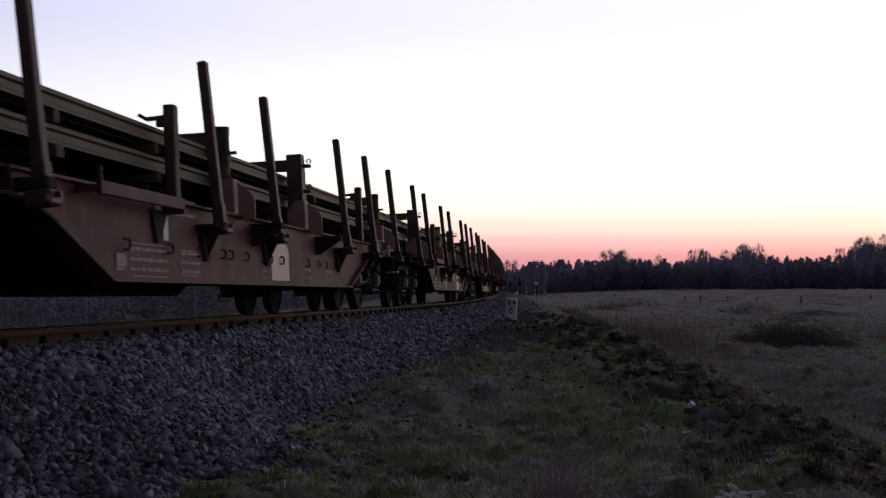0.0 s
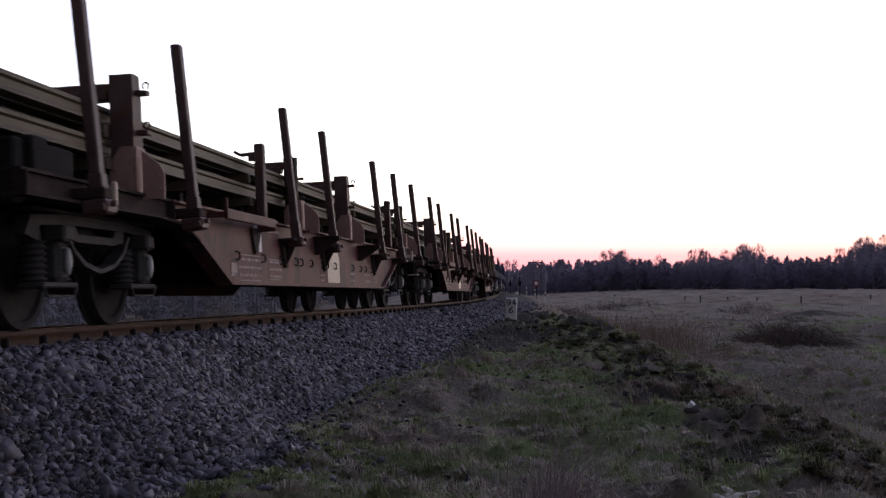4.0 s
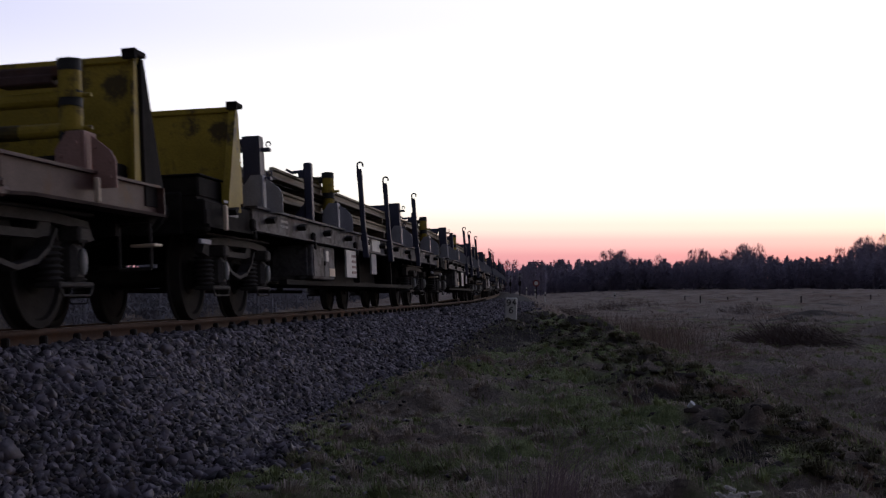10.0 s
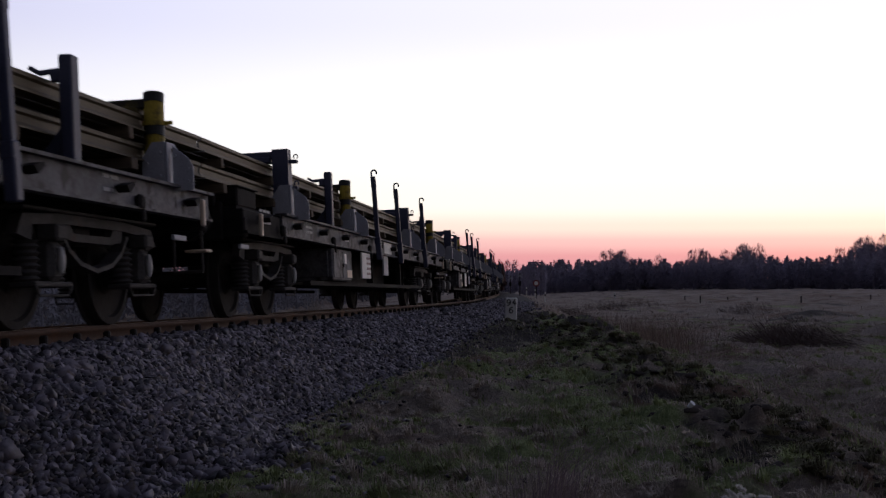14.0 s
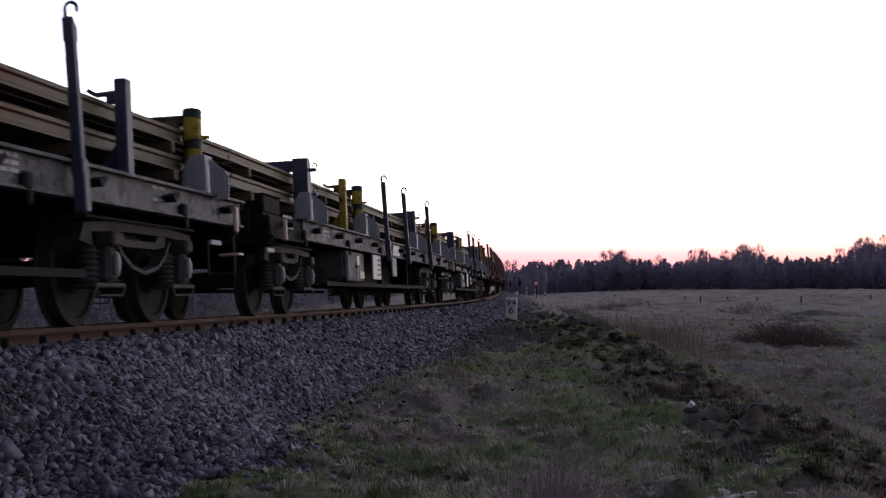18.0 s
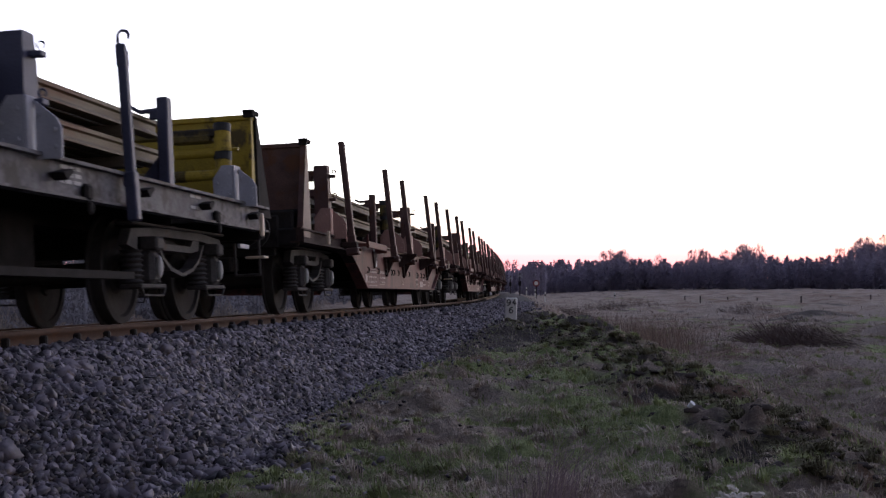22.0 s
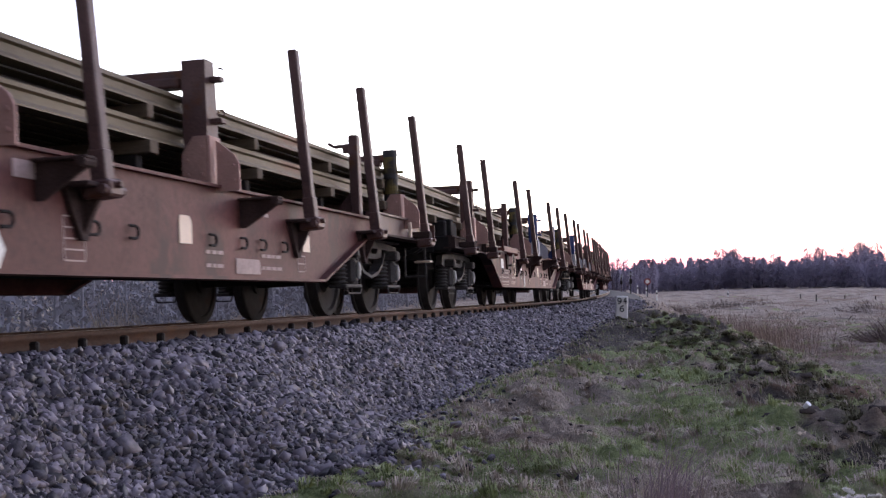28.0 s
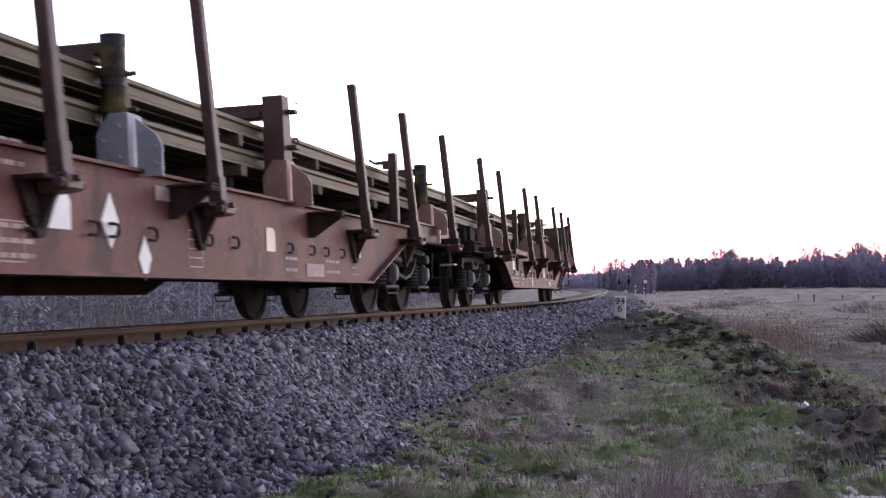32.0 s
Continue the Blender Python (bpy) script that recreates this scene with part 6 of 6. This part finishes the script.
for k in range(60):
    u = rng.choice([0.127, 0.134, 0.158, 0.218, 0.226, 0.305, 0.318, 0.33, 0.19, 0.04, 0.046]) + rng.normal(0, 0.006)
    d = rng.uniform(425, 460)
    x, y = u * d, d
    z = 0.0
    hpx = (np.interp(u, [a for a, b in SKY], [b for a, b in SKY]) / 1000 + rng.uniform(0.0, 0.009)) * d
    bares.append((x, y, z, EYE_Z - z + hpx, (EYE_Z - z + hpx) * 0.3))
for k in range(14):
    u, d = 0.256 + 0.001 * k, 345.0 + (k * 37) % 60
    trees.append((u * d, d, 0.0, (0.0145 + 0.0012 * (k % 3)) * d, 1.3 + 0.2 * (k % 4)))
wood("distant_pine_wood", grounded(trees, True), M_PINE_HAZED, rng, "pine wood along the far edge of the field, tinted bluish for haze", 350)
wood("distant_bare_trees", grounded(bares, True), M_TWIG, rng, "bare birches standing over the pine wood", 260, True)
under = []
for k in range(500):
    u = 0.06 + 0.66 * (k / 500) + rng.normal(0, 0.002)
    d = rng.uniform(318, 330)
    under.append((u * d, d, 0.0, rng.uniform(4.5, 7.5) * min(1.0, 0.55 + 4 * u), rng.uniform(2.0, 3.2)))
wood("distant_undergrowth", grounded(under, False), M_PINE_HAZED, rng, "undergrowth at the wood's edge, tinted bluish for haze", 260, clump=0.036)
# woods farther off: haze painted in, paler and bluer than on the pines
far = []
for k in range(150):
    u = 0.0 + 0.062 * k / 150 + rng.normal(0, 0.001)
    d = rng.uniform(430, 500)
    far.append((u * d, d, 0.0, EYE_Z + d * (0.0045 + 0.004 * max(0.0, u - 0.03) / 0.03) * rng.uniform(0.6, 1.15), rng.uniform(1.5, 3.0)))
wood("far_hazy_wood", grounded(far, True), M_HAZE, rng, "woods beyond the level crossing, haze painted in as pale blue", 240, clump=0.04)
# hedge and woods on the other side of the line, seen under the wagons
hedge = []
for k in range(420):
    s_ = rng.uniform(-10, 260)
    lt = -rng.uniform(8.5, 16) - s_ * 0.03
    x, y = (float(v) for v in beside(s_, lt, 0)[:2])
    hedge.append((x, y, s_, rng.uniform(1.6, 3.4), rng.uniform(0.9, 1.7)))
hz = ground_z(np.array([h[0] for h in hedge]), np.array([h[1] for h in hedge]))
hedge = [(h[0], h[1], float(z), h[3], h[4]) for h, z in zip(hedge, hz)]
wood("hedge", hedge, M_SCRUB, rng, "leafless grey scrub beyond the line", 420, clump=0.026)
for k, (s_, lt, h_) in enumerate(((22.0, -5.2, 0.55), (38.0, -5.6, 0.5), (60.0, -6.5, 0.6), (14.0, -5.0, 0.4))):
    x, y = (float(v) for v in beside(s_, lt, 0)[:2])
    v_, f_ = bush(x, y, 0.4, 0.5, h_ + 0.5, 260, rng_b)
    tagged(mesh_object("pale_shrub", v_, f_, M_DRY), "pale dry shrub beyond the ballast", "shrub", "pale shrubs beyond the line")
small = []
for u, h in ((0.0495, 7.5), (0.0525, 10.5), (0.058, 9.0), (0.0645, 11.0)):
    d = 290.0
    small.append((u * d, d, gz(u * d, d), h * 0.62, h * 0.11))
wood("crossing_conifers", small, M_PINE_HAZED, rng, "conifers behind the level crossing, tinted bluish for haze", 260)

# the fluffy dead seed head that sways before the camera
plant = new("seed_head_plant")
rp = np.random.RandomState(3)
bm = B()
for k in range(3):
    rod(bm, (0.012 * k - 0.012, 0, -0.35), (0.02 * k - 0.02, 0, 0.0), 0.0022, 5)
part("stalk", bm, M_BRAMBLE, plant)
for k in range(11):
    # a tuft: fine hairs that stand out from a short drooping axis
    c = Vector((rp.normal(0, 0.019), rp.normal(0, 0.015), rp.normal(0.0, 0.011)))
    axis = Vector((rp.normal(0, 1), rp.normal(0, 0.6), rp.normal(0.2, 0.6))).normalized()
    bm = B()
    for h in range(300):
        q = c + axis * rp.uniform(-0.012, 0.012)
        d = Vector(rp.normal(0, 1, 3)).normalized()
        w = d.cross(Vector(rp.normal(0, 1, 3))).normalized() * 0.0011
        e = q + d * rp.uniform(0.003, 0.008)
        bm.faces.new([bm.verts.new(p) for p in (q - w, q + w, e)])
    part("seed_tuft", bm, M_FLUFF, plant)
tagged(plant, "pale fluffy dead seed head on a thin stalk", "plant")


# ---- what moves: the train, along the line, and the plant in the wind ----
SPEED = [(0, 9.3396), (8, 9.5485), (16, 9.8561), (24, 9.7631), (32, 9.7787)]
_t = np.linspace(0, 32, 641)
_v = np.interp(_t, [a for a, b in SPEED], [b for a, b in SPEED])
_gone = np.concatenate(([0], np.cumsum((_v[1:] + _v[:-1]) / 2 * (_t[1] - _t[0]))))
_gone = _gone + np.interp(_t, [0, 3, 6, 9, 13, 17, 20, 24, 28, 29, 30, 32], [0.0, 0.08, 0.06, 0.02, 0.15, 0.1, 0.06, 0.03, -0.08, -0.1, -0.2, -0.35])


def wagon_pose(front, L, t):
    s = front - float(np.interp(t, _t, _gone))
    p, q = (Vector([float(v) for v in on_line(s + a, 0.0, 0.0)]) for a in (BOGIE_AT, L - BOGIE_AT))
    f = (q - p).normalized()
    th, c = math.atan2(f.x, f.y), float(np.interp(s + L / 2, _s, _c))
    right = Vector((math.cos(th) * math.cos(c), -math.sin(th) * math.cos(c), math.sin(c)))
    up = right.cross(f).normalized()
    right = f.cross(up)
    m = Matrix.Identity(4)
    m.col[0][:3], m.col[1][:3], m.col[2][:3] = f, -right, up
    m.translation = (p + q) / 2
    return m


def motions():
    for wagon, load, front, L in WAGONS:
        rows = [(t / 2, wagon_pose(front, L, t / 2)) for t in range(65)]
        walk(wagon, rows)
        walk(load, rows)
    # the wheels roll while their wagon is near, less than a quarter turn from row to row
    for wagon, load, front, L in WAGONS:
        near = [t for t in (i / 15 for i in range(481)) if -24 < front - float(np.interp(t, _t, _gone)) < 60]
        if not near:
            continue
        times = sorted({0.0, 32.0, *near})
        turns = [(t, -float(np.interp(min(max(t, near[0]), near[-1]), _t, _gone)) / 0.46) for t in times]
        for bogie in wagon.children:
            if not bogie.name.startswith("bogie"):
                continue
            for axle in bogie.children:
                if axle.name.startswith("wheelset"):
                    at = Matrix.Translation(axle.location)
                    walk(axle, [(t, at @ Matrix.Rotation(a, 4, "Y")) for t, a in turns])
    base = Vector((0.222 * 2.6, 2.6, EYE_Z - 2.6 * 0.158))
    sway = ((0, 0), (1, 8), (3, -6), (6, -4), (9, 2), (11, -8), (13, 14), (15, 0), (17, -6), (19, -12), (21, 4), (23, -4), (25, 6), (28, -2), (30, 3), (32, 4))
    walk(plant, [(t, Matrix.Translation(base + Vector((a * 0.0016, 0, -abs(a) * 0.0006))) @ Matrix.Rotation(radians(a * 0.8), 4, "Y")) for t, a in sway])


motions()
